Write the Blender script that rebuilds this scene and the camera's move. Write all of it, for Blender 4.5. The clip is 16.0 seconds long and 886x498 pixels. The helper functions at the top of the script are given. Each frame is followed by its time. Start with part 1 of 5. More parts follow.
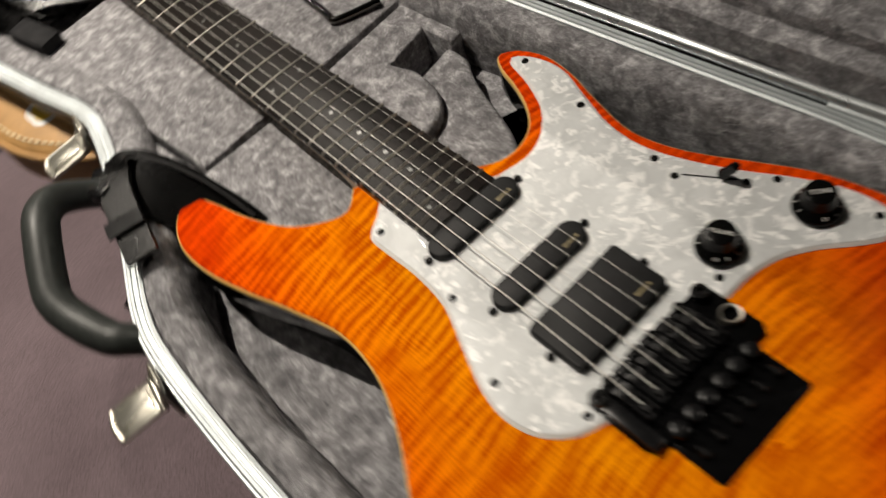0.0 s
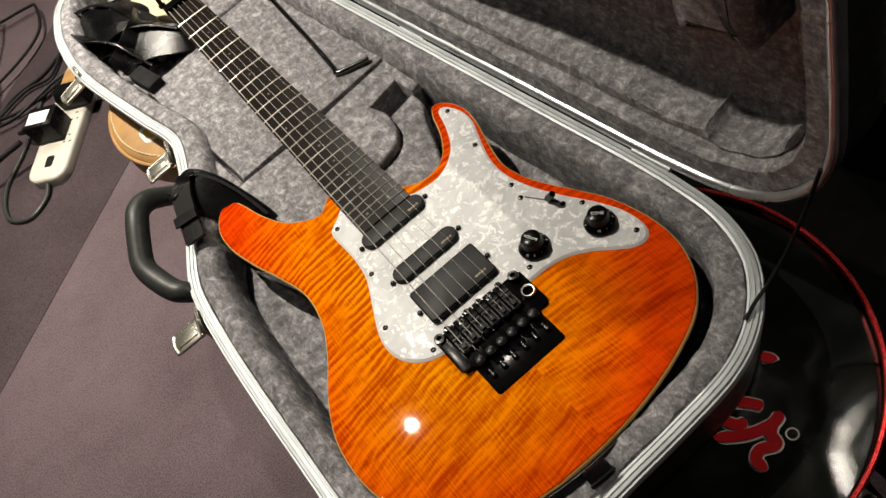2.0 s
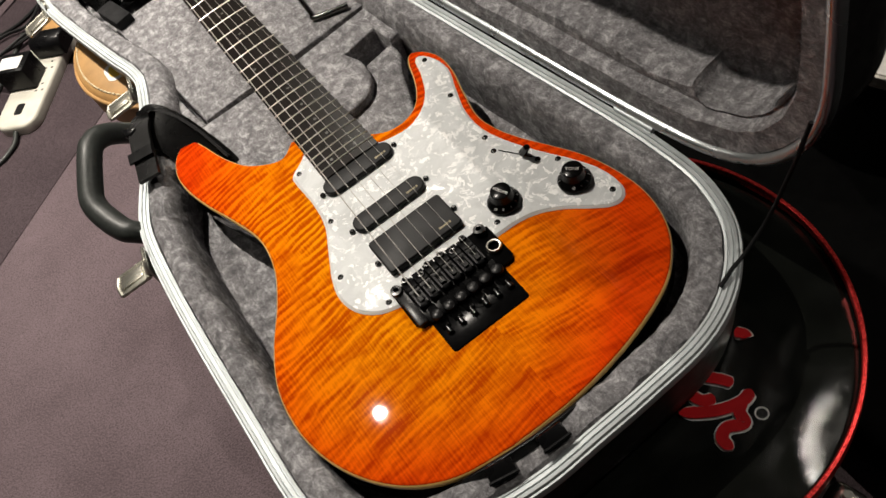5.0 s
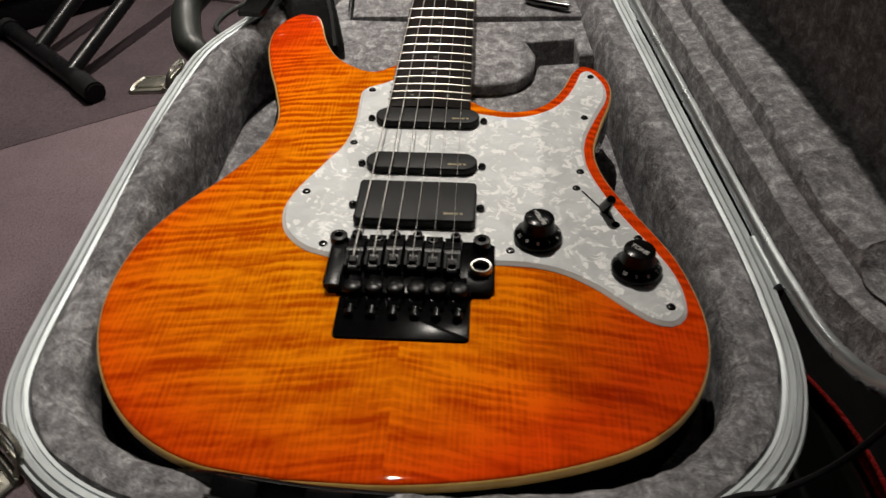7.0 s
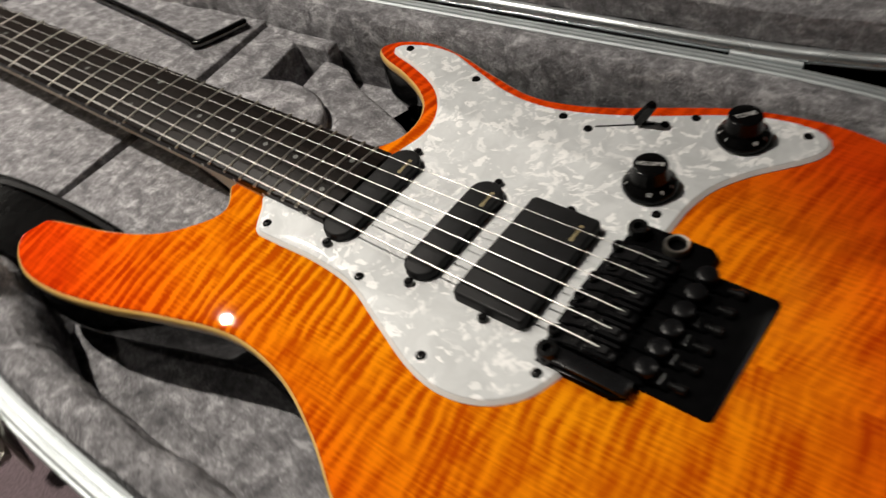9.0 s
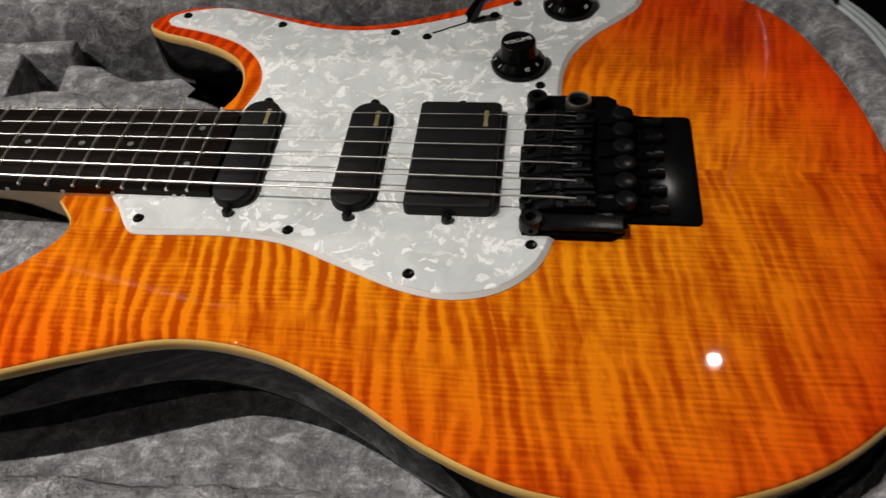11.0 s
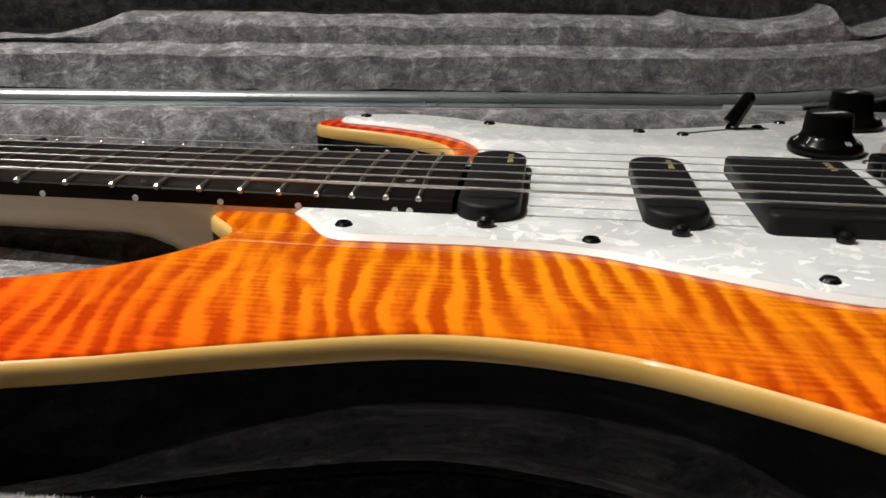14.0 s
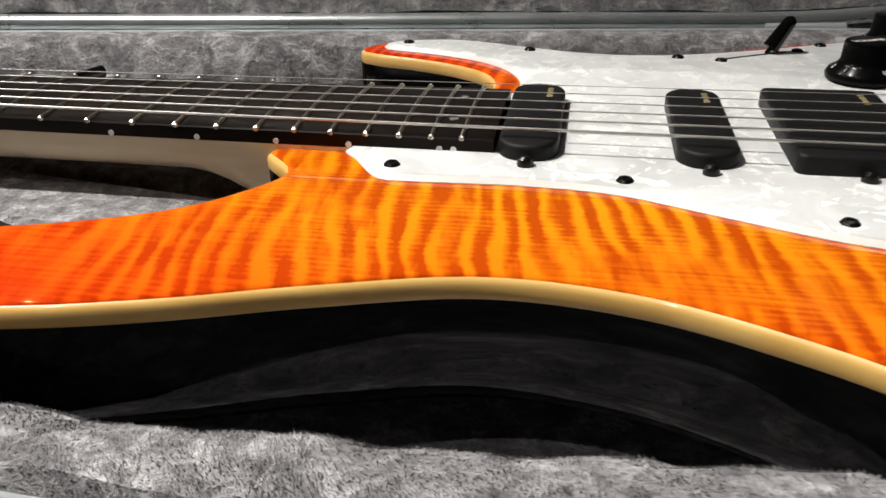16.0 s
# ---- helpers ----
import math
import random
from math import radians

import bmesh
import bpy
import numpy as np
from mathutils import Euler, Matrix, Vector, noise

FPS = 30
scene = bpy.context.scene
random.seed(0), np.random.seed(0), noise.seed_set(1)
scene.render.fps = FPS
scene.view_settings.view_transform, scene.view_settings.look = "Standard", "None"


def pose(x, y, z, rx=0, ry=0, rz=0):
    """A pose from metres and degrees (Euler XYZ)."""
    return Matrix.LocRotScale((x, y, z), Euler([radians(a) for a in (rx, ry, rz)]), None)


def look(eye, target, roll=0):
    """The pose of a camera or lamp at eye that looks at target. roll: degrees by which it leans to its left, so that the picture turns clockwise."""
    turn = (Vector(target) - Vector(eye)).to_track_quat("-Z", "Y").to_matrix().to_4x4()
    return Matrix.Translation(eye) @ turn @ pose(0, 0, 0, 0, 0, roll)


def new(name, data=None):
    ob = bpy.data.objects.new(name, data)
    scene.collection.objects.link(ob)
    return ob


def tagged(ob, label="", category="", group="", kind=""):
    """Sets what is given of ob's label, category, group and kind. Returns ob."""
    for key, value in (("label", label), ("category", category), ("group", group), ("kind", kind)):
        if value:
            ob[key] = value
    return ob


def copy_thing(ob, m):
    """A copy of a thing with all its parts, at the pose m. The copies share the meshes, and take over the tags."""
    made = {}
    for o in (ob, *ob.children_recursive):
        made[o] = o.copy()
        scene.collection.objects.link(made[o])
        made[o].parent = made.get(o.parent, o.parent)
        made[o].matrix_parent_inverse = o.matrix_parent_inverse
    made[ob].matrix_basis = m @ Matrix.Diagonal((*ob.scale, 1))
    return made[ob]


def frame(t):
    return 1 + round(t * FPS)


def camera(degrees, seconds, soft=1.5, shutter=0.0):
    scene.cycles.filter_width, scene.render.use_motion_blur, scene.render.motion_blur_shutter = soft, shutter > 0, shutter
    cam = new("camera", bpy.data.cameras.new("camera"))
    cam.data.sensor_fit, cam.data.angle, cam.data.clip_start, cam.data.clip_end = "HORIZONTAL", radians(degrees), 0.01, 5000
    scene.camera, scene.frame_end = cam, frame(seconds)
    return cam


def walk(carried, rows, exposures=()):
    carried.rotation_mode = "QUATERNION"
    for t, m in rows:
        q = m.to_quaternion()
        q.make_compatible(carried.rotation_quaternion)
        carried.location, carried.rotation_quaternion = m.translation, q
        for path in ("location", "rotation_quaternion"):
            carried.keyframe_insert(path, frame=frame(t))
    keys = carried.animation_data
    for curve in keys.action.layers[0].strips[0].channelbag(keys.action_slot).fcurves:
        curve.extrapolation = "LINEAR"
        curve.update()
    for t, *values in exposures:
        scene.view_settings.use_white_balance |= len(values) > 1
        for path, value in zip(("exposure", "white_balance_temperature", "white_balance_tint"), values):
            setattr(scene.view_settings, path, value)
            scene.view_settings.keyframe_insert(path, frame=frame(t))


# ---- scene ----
cam = camera(54.9, 16.0, shutter=0.5)
PATH = [
    (0, (-0.1604, -0.1233, 0.4072), (-0.0276, 0.1393, 0.0030), -20.37),
    (0.2, (-0.1314, -0.2073, 0.4194), (-0.0339, 0.0834, 0.0245), -20.97),
    (0.5, (-0.0920, -0.3134, 0.4571), (-0.0416, 0.0032, 0.0734), -24.73),
    (0.7, (-0.0776, -0.3457, 0.4688), (-0.0304, -0.0285, 0.0852), -24.57),
    (1, (-0.0588, -0.3853, 0.4656), (-0.0201, -0.0598, 0.0880), -25.45),
    (1.5, (-0.0544, -0.3820, 0.5272), (-0.0016, -0.0699, 0.1401), -27.95),
    (2, (-0.0678, -0.3706, 0.5934), (-0.0127, -0.0693, 0.1982), -32.16),
    (2.5, (-0.0662, -0.3709, 0.5833), (-0.0117, -0.0735, 0.1851), -32.92),
    (3, (-0.0634, -0.3718, 0.5833), (-0.0082, -0.0789, 0.1818), -32.81),
    (3.5, (-0.0682, -0.3793, 0.5824), (-0.0129, -0.0906, 0.1780), -32.60),
    (3.7, (-0.0655, -0.3810, 0.5781), (-0.0108, -0.0935, 0.1727), -32.84),
    (5.8, (-0.0993, -0.3663, 0.4132), (-0.0091, -0.0381, 0.0469), -12.79),
    (6, (-0.1159, -0.3546, 0.3653), (-0.0133, 0.0005, 0.0286), -8.30),
    (6.2, (-0.1068, -0.3513, 0.3333), (-0.0089, 0.0107, 0.0025), -5.17),
    (6.5, (-0.0503, -0.3527, 0.3149), (0.0048, 0.0185, -0.0154), -2.59),
    (7, (0.0388, -0.3551, 0.3092), (0.0169, 0.0252, -0.0147), -0.13),
    (7.5, (0.0581, -0.3493, 0.2970), (0.0241, 0.0295, -0.0276), -0.40),
    (8, (-0.0039, -0.3446, 0.3411), (-0.0281, 0.0224, 0.0024), -7.65),
    (8.2, (-0.0553, -0.3150, 0.3283), (-0.0249, 0.0488, -0.0133), -6.96),
    (8.5, (-0.1607, -0.2380, 0.2970), (-0.0217, 0.0943, -0.0498), -8.84),
    (8.7, (-0.2069, -0.1934, 0.3118), (-0.0139, 0.1013, -0.0430), -13.25),
    (9, (-0.2091, -0.1204, 0.3010), (0.0279, 0.1293, -0.0616), -13.26),
    (9.2, (-0.1895, -0.0774, 0.2792), (0.0549, 0.1551, -0.0898), -13.46),
    (9.5, (-0.1869, -0.0355, 0.2597), (0.0664, 0.1569, -0.1261), -11.67),
    (9.7, (-0.1980, -0.0178, 0.2491), (0.0674, 0.1465, -0.1415), -10.86),
    (11.8, (-0.3042, 0.0230, 0.2658), (0.0393, 0.0627, -0.0954), -3.62),
    (12, (-0.2985, 0.0507, 0.2584), (0.0519, 0.1030, -0.0943), -2.72),
    (12.2, (-0.2807, 0.0889, 0.2165), (0.0884, 0.1425, -0.1166), -0.55),
    (12.5, (-0.2562, 0.1276, 0.1330), (0.1555, 0.1914, -0.1434), 0.82),
    (12.7, (-0.2550, 0.1315, 0.1044), (0.1809, 0.2011, -0.1305), 0.78),
    (13, (-0.2523, 0.1267, 0.0844), (0.2068, 0.1853, -0.1048), 1.08),
    (13.5, (-0.2559, 0.1236, 0.0725), (0.2115, 0.1787, -0.0964), 1.26),
    (14, (-0.2651, 0.1255, 0.0744), (0.2022, 0.1830, -0.0941), 0.40),
    (14.5, (-0.2660, 0.1267, 0.0701), (0.1898, 0.1884, -0.1257), 0.19),
    (15, (-0.2694, 0.1323, 0.0752), (0.1805, 0.1981, -0.1327), -0.21),
    (15.5, (-0.2673, 0.1328, 0.0783), (0.1801, 0.2039, -0.1334), -0.73),
    (16, (-0.2766, 0.1248, 0.0912), (0.1642, 0.2021, -0.1319), -0.87),
]
walk(cam, [(t, look(eye, target, roll)) for t, eye, target, roll in PATH], exposures=[(0, -0.15, 6750, 10), (0.5, -0.28, 6750, 10), (1, -0.13, 6750, 10), (1.5, 0.05, 6800, 10), (2, 0.04, 6800, 10), (3.5, 0.06, 6800, 10), (6, 0.0, 6500, 10), (6.5, -0.12, 6500, 10), (7, -0.2, 6500, 10), (7.5, -0.2, 6500, 10), (8.5, -0.08, 6500, 10), (9, -0.1, 6500, 10), (9.5, -0.3, 6500, 10), (12, -0.28, 6150, 10), (13, -0.12, 6150, 10), (13.5, -0.06, 6150, 10), (14, 0.16, 6250, 10), (14.5, 0.37, 6250, 10), (15, 0.52, 6250, 10), (15.5, 0.54, 6250, 10), (16, 0.44, 6250, 10)])

# ---- world, lamps ----
FLOOR = -0.455
CEIL = 2.45
world = bpy.data.worlds.new("world")
scene.world = world
world.use_nodes = True
world.node_tree.nodes["Background"].inputs[0].default_value = (1.0, 0.86, 0.7, 1)
world.node_tree.nodes["Background"].inputs[1].default_value = 0.006

# place on the ceiling, power, width of the beam in degrees, the point it is aimed at
LAMPS = [(-0.24, 1.36, 17.6, 64, (-0.38, 0.95)), (1.60, -0.63, 4.5, 90, (0.88, 0.10)), (0.78, 2.35, 13.0, 90, (0.38, 1.59)), (-0.80, 3.59, 2.5, 90, (-0.56, 2.21)), (-1.34, 1.05, 1.8, 90, (-0.88, 0.95))]
for lx, ly, power, beam, aim in LAMPS:
    data = bpy.data.lights.new("ceiling_lamp", "AREA")
    data.shape, data.size, data.energy, data.color = "DISK", 0.036, power, (1.0, 0.93, 0.835)
    lamp = new("ceiling_lamp", data)
    data.spread = radians(beam)
    lamp.matrix_world = look((lx, ly, CEIL - 0.03), (*aim, 0.0))


# ---- materials ----
def nodes_of(name):
    m = bpy.data.materials.new(name)
    m.use_nodes = True
    nt = m.node_tree
    return m, nt, nt.nodes["Principled BSDF"]


def add(nt, kind, **kw):
    n = nt.nodes.new(kind)
    for k, v in kw.items():
        n.inputs[k].default_value = v
    return n


def coords(nt, scale=(1, 1, 1), rot=(0, 0, 0)):
    tc, mp = nt.nodes.new("ShaderNodeTexCoord"), nt.nodes.new("ShaderNodeMapping")
    mp.inputs["Scale"].default_value, mp.inputs["Rotation"].default_value = scale, rot
    nt.links.new(tc.outputs["Object"], mp.inputs["Vector"])
    return mp.outputs["Vector"]


def noise_tex(nt, vec, scale, detail=4.0, rough=0.55, distort=0.0):
    n = add(nt, "ShaderNodeTexNoise", Scale=scale, Detail=detail, Roughness=rough, Distortion=distort)
    nt.links.new(vec, n.inputs["Vector"])
    return n.outputs["Fac"]


def ramp(nt, fac, stops):
    r = nt.nodes.new("ShaderNodeValToRGB")
    while len(r.color_ramp.elements) < len(stops):
        r.color_ramp.elements.new(0.5)
    for e, (p, c) in zip(r.color_ramp.elements, stops):
        e.position, e.color = p, (*c, 1) if len(c) == 3 else c
    nt.links.new(fac, r.inputs["Fac"])
    return r.outputs["Color"]


def mix(nt, fac, a, b, mode="MIX"):
    m = nt.nodes.new("ShaderNodeMix")
    m.data_type, m.blend_type = "RGBA", mode
    for sock, v in ((m.inputs[0], fac), (m.inputs[6], a), (m.inputs[7], b)):
        if isinstance(v, bpy.types.NodeSocket):
            nt.links.new(v, sock)
        elif isinstance(v, (int, float)):
            sock.default_value = v
        else:
            sock.default_value = (*v, 1)
    return m.outputs[2]


def maths(nt, op, a, b=0.0):
    m = nt.nodes.new("ShaderNodeMath")
    m.operation = op
    for sock, v in zip(m.inputs, (a, b)):
        if isinstance(v, bpy.types.NodeSocket):
            nt.links.new(v, sock)
        else:
            sock.default_value = v
    return m.outputs[0]


def bump(nt, bsdf, height, strength, distance, socket="Normal"):
    b = add(nt, "ShaderNodeBump", Strength=strength, Distance=distance)
    nt.links.new(height, b.inputs["Height"])
    nt.links.new(b.outputs["Normal"], bsdf.inputs[socket])


def plain(name, color, rough, metal=0.0, coat=0.0, var=0.25, scale=60.0, bumps=0.0, dist=0.001, spec=0.5):
    m, nt, b = nodes_of(name)
    v = coords(nt)
    n = noise_tex(nt, v, scale)
    lo, hi = [c * (1 - var) for c in color], [min(1, c * (1 + var)) for c in color]
    nt.links.new(ramp(nt, n, [(0.3, lo), (0.7, hi)]), b.inputs["Base Color"])
    n2 = noise_tex(nt, v, scale * 0.25, 3)
    nt.links.new(ramp(nt, n2, [(0.3, [rough * 0.8] * 3), (0.75, [min(1, rough * 1.25)] * 3)]), b.inputs["Roughness"])
    b.inputs["Metallic"].default_value, b.inputs["Coat Weight"].default_value = metal, coat
    b.inputs["Coat Roughness"].default_value, b.inputs["Specular IOR Level"].default_value = 0.04, spec
    if bumps:
        bump(nt, b, noise_tex(nt, v, scale * 4, 5), bumps, dist)
    return m


def flame_maple():
    """Amber to red burst over flamed maple, the two halves mirrored at the middle seam, under clear gloss."""
    m, nt, b = nodes_of("flamed_maple")
    tc = nt.nodes.new("ShaderNodeTexCoord")
    sep = nt.nodes.new("ShaderNodeSeparateXYZ")
    nt.links.new(tc.outputs["Object"], sep.inputs[0])
    x, y = sep.outputs[0], sep.outputs[1]
    ax = maths(nt, "ABSOLUTE", x)
    side = maths(nt, "MULTIPLY", maths(nt, "SIGN", x), 0.004)
    comb = nt.nodes.new("ShaderNodeCombineXYZ")
    nt.links.new(ax, comb.inputs[0])
    lean = maths(nt, "ADD", maths(nt, "ADD", y, side), maths(nt, "MULTIPLY", ax, 0.16))
    nt.links.new(lean, comb.inputs[1])
    vec = comb.outputs[0]

    def stretched(sx, sy):
        mp = nt.nodes.new("ShaderNodeMapping")
        mp.inputs["Scale"].default_value = (sx, sy, 1)
        nt.links.new(vec, mp.inputs["Vector"])
        return mp.outputs["Vector"]

    drift = noise_tex(nt, stretched(9, 17), 1.0, 2.5, 0.5, 0.2)
    stray = noise_tex(nt, stretched(90, 40), 1.0, 2.0, 0.5)
    bent = maths(nt, "SUBTRACT", lean, maths(nt, "MULTIPLY", maths(nt, "MULTIPLY", maths(nt, "MINIMUM", maths(nt, "SUBTRACT", y, 0.06), 0.0), maths(nt, "MINIMUM", maths(nt, "SUBTRACT", y, 0.06), 0.0)), 0.7))
    phase = maths(nt, "ADD", maths(nt, "MULTIPLY", bent, 2 * math.pi / 0.0072), maths(nt, "ADD", maths(nt, "MULTIPLY", drift, 24.0), maths(nt, "MULTIPLY", stray, 2.2)))
    double = maths(nt, "SINE", maths(nt, "ADD", maths(nt, "MULTIPLY", phase, 2.0), maths(nt, "MULTIPLY", drift, 9.0)))
    wave = maths(nt, "MULTIPLY_ADD", maths(nt, "ADD", maths(nt, "SINE", phase), maths(nt, "MULTIPLY", double, 0.22)), 0.45)
    wave.node.inputs[2].default_value = 0.45
    wide = noise_tex(nt, stretched(26, 105), 1.0, 3.0, 0.55, 0.5)
    fine = noise_tex(nt, stretched(110, 330), 1.0, 3.0, 0.65, 0.8)
    cross = noise_tex(nt, stretched(520, 40), 1.0, 3.0, 0.6, 0.4)
    grain = noise_tex(nt, stretched(1400, 90), 1.0, 2.0)
    # the figure is bold at the waist and horn, broken and faint over the lower body
    reach = ramp(nt, maths(nt, "ADD", maths(nt, "MULTIPLY", y, 1.8), 0.42), [(0.2, (0.25, 0.25, 0.25)), (0.42, (0.45, 0.45, 0.45)), (0.58, (1.0, 1.0, 1.0)), (0.72, (1.0, 1.0, 1.0)), (0.90, (0.35, 0.35, 0.35))])
    patch = maths(nt, "MULTIPLY", ramp(nt, noise_tex(nt, stretched(24, 30), 1.0, 3.0), [(0.36, (0.1, 0.1, 0.1)), (0.62, (1, 1, 1))]), reach)
    swing = maths(nt, "MULTIPLY", maths(nt, "SUBTRACT", wave, 0.5), patch)
    # thin lines of the grain that run down the boards and cut the figure into a ladder
    rung = maths(nt, "SINE", maths(nt, "ADD", maths(nt, "MULTIPLY", ax, 2 * math.pi / 0.0027), maths(nt, "MULTIPLY", noise_tex(nt, stretched(60, 7), 1.0, 3.0, 0.6), 26.0)))
    rung = maths(nt, "MULTIPLY", maths(nt, "MULTIPLY", rung, 0.13), ramp(nt, noise_tex(nt, stretched(45, 28), 1.0, 3.0), [(0.38, (0.15, 0.15, 0.15)), (0.62, (1, 1, 1))]))
    swing = maths(nt, "ADD", maths(nt, "MULTIPLY", swing, 1.35), rung)
    broad = maths(nt, "SUBTRACT", noise_tex(nt, stretched(11, 55), 1.0, 2.0, 0.5, 0.3), 0.5)
    swing = maths(nt, "ADD", swing, maths(nt, "MULTIPLY", broad, 0.8))
    figure = maths(nt, "ADD", maths(nt, "ADD", maths(nt, "MULTIPLY", swing, 0.37), maths(nt, "MULTIPLY", wide, 0.62)), maths(nt, "MULTIPLY", fine, 0.20))
    figure = maths(nt, "ADD", maths(nt, "ADD", figure, maths(nt, "MULTIPLY", cross, 0.24)), maths(nt, "MULTIPLY", side, 4.0))
    bands = ramp(nt, figure, [(0.36, (0, 0, 0)), (0.50, (0.5, 0.5, 0.5)), (0.64, (1, 1, 1))])
    # burst: redder towards the rim and the horns
    half = ramp(nt, maths(nt, "ADD", maths(nt, "MULTIPLY", y, 2.0), 0.3), [(0.0, (0.120, 0.120, 0.120)), (0.12, (0.165, 0.165, 0.165)), (0.26, (0.170, 0.170, 0.170)), (0.50, (0.128, 0.128, 0.128)), (0.70, (0.126, 0.126, 0.126)), (0.92, (0.145, 0.145, 0.145))])
    ex = maths(nt, "DIVIDE", maths(nt, "ABSOLUTE", maths(nt, "ADD", x, 0.028)), half)
    low = maths(nt, "DIVIDE", maths(nt, "MAXIMUM", maths(nt, "MULTIPLY", y, -1.0), 0.0), 0.158)
    high = maths(nt, "DIVIDE", maths(nt, "MAXIMUM", maths(nt, "SUBTRACT", y, 0.13), 0.0), 0.185)
    d2 = maths(nt, "SQRT", maths(nt, "ADD", maths(nt, "ADD", maths(nt, "MULTIPLY", ex, ex), maths(nt, "MULTIPLY", low, low)), maths(nt, "MULTIPLY", high, high)))
    dd = maths(nt, "ADD", d2, maths(nt, "MULTIPLY", maths(nt, "SUBTRACT", noise_tex(nt, stretched(14, 14), 1.0), 0.5), 0.12))
    light = ramp(nt, dd, [(0.2, (0.94, 0.325, 0.004)), (0.60, (0.93, 0.225, 0.003)), (0.84, (0.90, 0.125, 0.003)), (1.02, (0.82, 0.063, 0.003))])
    dark = ramp(nt, dd, [(0.2, (0.48, 0.072, 0.001)), (0.60, (0.47, 0.054, 0.001)), (0.84, (0.44, 0.028, 0.001)), (1.02, (0.41, 0.017, 0.001))])
    col = mix(nt, bands, dark, light)
    col = mix(nt, maths(nt, "MULTIPLY", grain, 0.20), col, (0.35, 0.06, 0.002))
    nt.links.new(col, b.inputs["Base Color"])
    b.inputs["Roughness"].default_value = 0.6
    b.inputs["Specular IOR Level"].default_value = 0.0
    b.inputs["Coat Weight"].default_value, b.inputs["Coat Roughness"].default_value, b.inputs["Coat IOR"].default_value = 0.75, 0.016, 1.38
    bump(nt, b, noise_tex(nt, coords(nt), 9.0, 2), 0.06, 0.002, "Coat Normal")
    return m


def pearloid():
    m, nt, b = nodes_of("white_pearloid")
    v = coords(nt)
    warp = add(nt, "ShaderNodeTexNoise", Scale=55.0, Detail=3.0)
    nt.links.new(v, warp.inputs["Vector"])
    vm = nt.nodes.new("ShaderNodeMix")
    vm.data_type = "VECTOR"
    vm.inputs[0].default_value = 0.025
    nt.links.new(v, vm.inputs[4]), nt.links.new(warp.outputs["Color"], vm.inputs[5])
    vec = vm.outputs[1]
    vor = add(nt, "ShaderNodeTexVoronoi", Scale=215.0)
    nt.links.new(vec, vor.inputs["Vector"])
    sep = nt.nodes.new("ShaderNodeSeparateColor")
    nt.links.new(vor.outputs["Color"], sep.inputs[0])
    streak = noise_tex(nt, vec, 130.0, 4, 0.65, 1.6)
    flake = maths(nt, "MULTIPLY", ramp(nt, sep.outputs[0], [(0.58, (0, 0, 0)), (0.8, (1, 1, 1))]), ramp(nt, streak, [(0.44, (0, 0, 0)), (0.53, (1, 1, 1))]))
    haze = noise_tex(nt, vec, 38.0, 3, 0.6, 1.0)
    base = ramp(nt, haze, [(0.3, (0.56, 0.575, 0.577)), (0.7, (0.735, 0.753, 0.755))])
    nt.links.new(mix(nt, flake, base, (0.98, 0.98, 0.97)), b.inputs["Base Color"])
    nt.links.new(ramp(nt, flake, [(0, (0.42, 0.42, 0.42)), (1, (0.22, 0.22, 0.22))]), b.inputs["Roughness"])
    b.inputs["Specular IOR Level"].default_value = 0.2
    b.inputs["Coat Weight"].default_value, b.inputs["Coat Roughness"].default_value = 0.06, 0.05
    return m


def plush():
    """Crushed grey plush: lying and standing tufts, combed in patches."""
    m, nt, b = nodes_of("grey_plush")
    v = coords(nt)
    comb = coords(nt, (1.0, 0.42, 0.8), (0, 0, 0.6))
    crush = noise_tex(nt, v, 88.0, 7, 0.70, 0.6)
    streak = noise_tex(nt, comb, 240.0, 5, 0.72, 0.5)
    tuft = noise_tex(nt, v, 620.0, 3, 0.7, 0.6)
    lie = maths(nt, "ADD", maths(nt, "MULTIPLY", crush, 0.62), maths(nt, "MULTIPLY", streak, 0.38))
    col = ramp(nt, lie, [(0.40, (0.170, 0.165, 0.172)), (0.48, (0.265, 0.258, 0.268)), (0.54, (0.375, 0.367, 0.379)), (0.60, (0.60, 0.59, 0.608))])
    fleck = noise_tex(nt, v, 190.0, 5, 0.75, 1.0)
    col = mix(nt, ramp(nt, fleck, [(0.57, (0, 0, 0)), (0.70, (0.5, 0.5, 0.5))]), col, (0.82, 0.81, 0.83))
    col = mix(nt, 0.45, col, ramp(nt, tuft, [(0.34, (0.3, 0.3, 0.3)), (0.62, (1, 1, 1))]), "MULTIPLY")
    nt.links.new(col, b.inputs["Base Color"])
    b.inputs["Roughness"].default_value = 0.8
    b.inputs["Specular IOR Level"].default_value = 0.12
    b.inputs["Sheen Weight"].default_value, b.inputs["Sheen Roughness"].default_value = 0.04, 0.35
    h = maths(nt, "ADD", maths(nt, "ADD", crush, maths(nt, "MULTIPLY", streak, 0.5)), maths(nt, "MULTIPLY", tuft, 0.18))
    bump(nt, b, h, 0.7, 0.004)
    return m


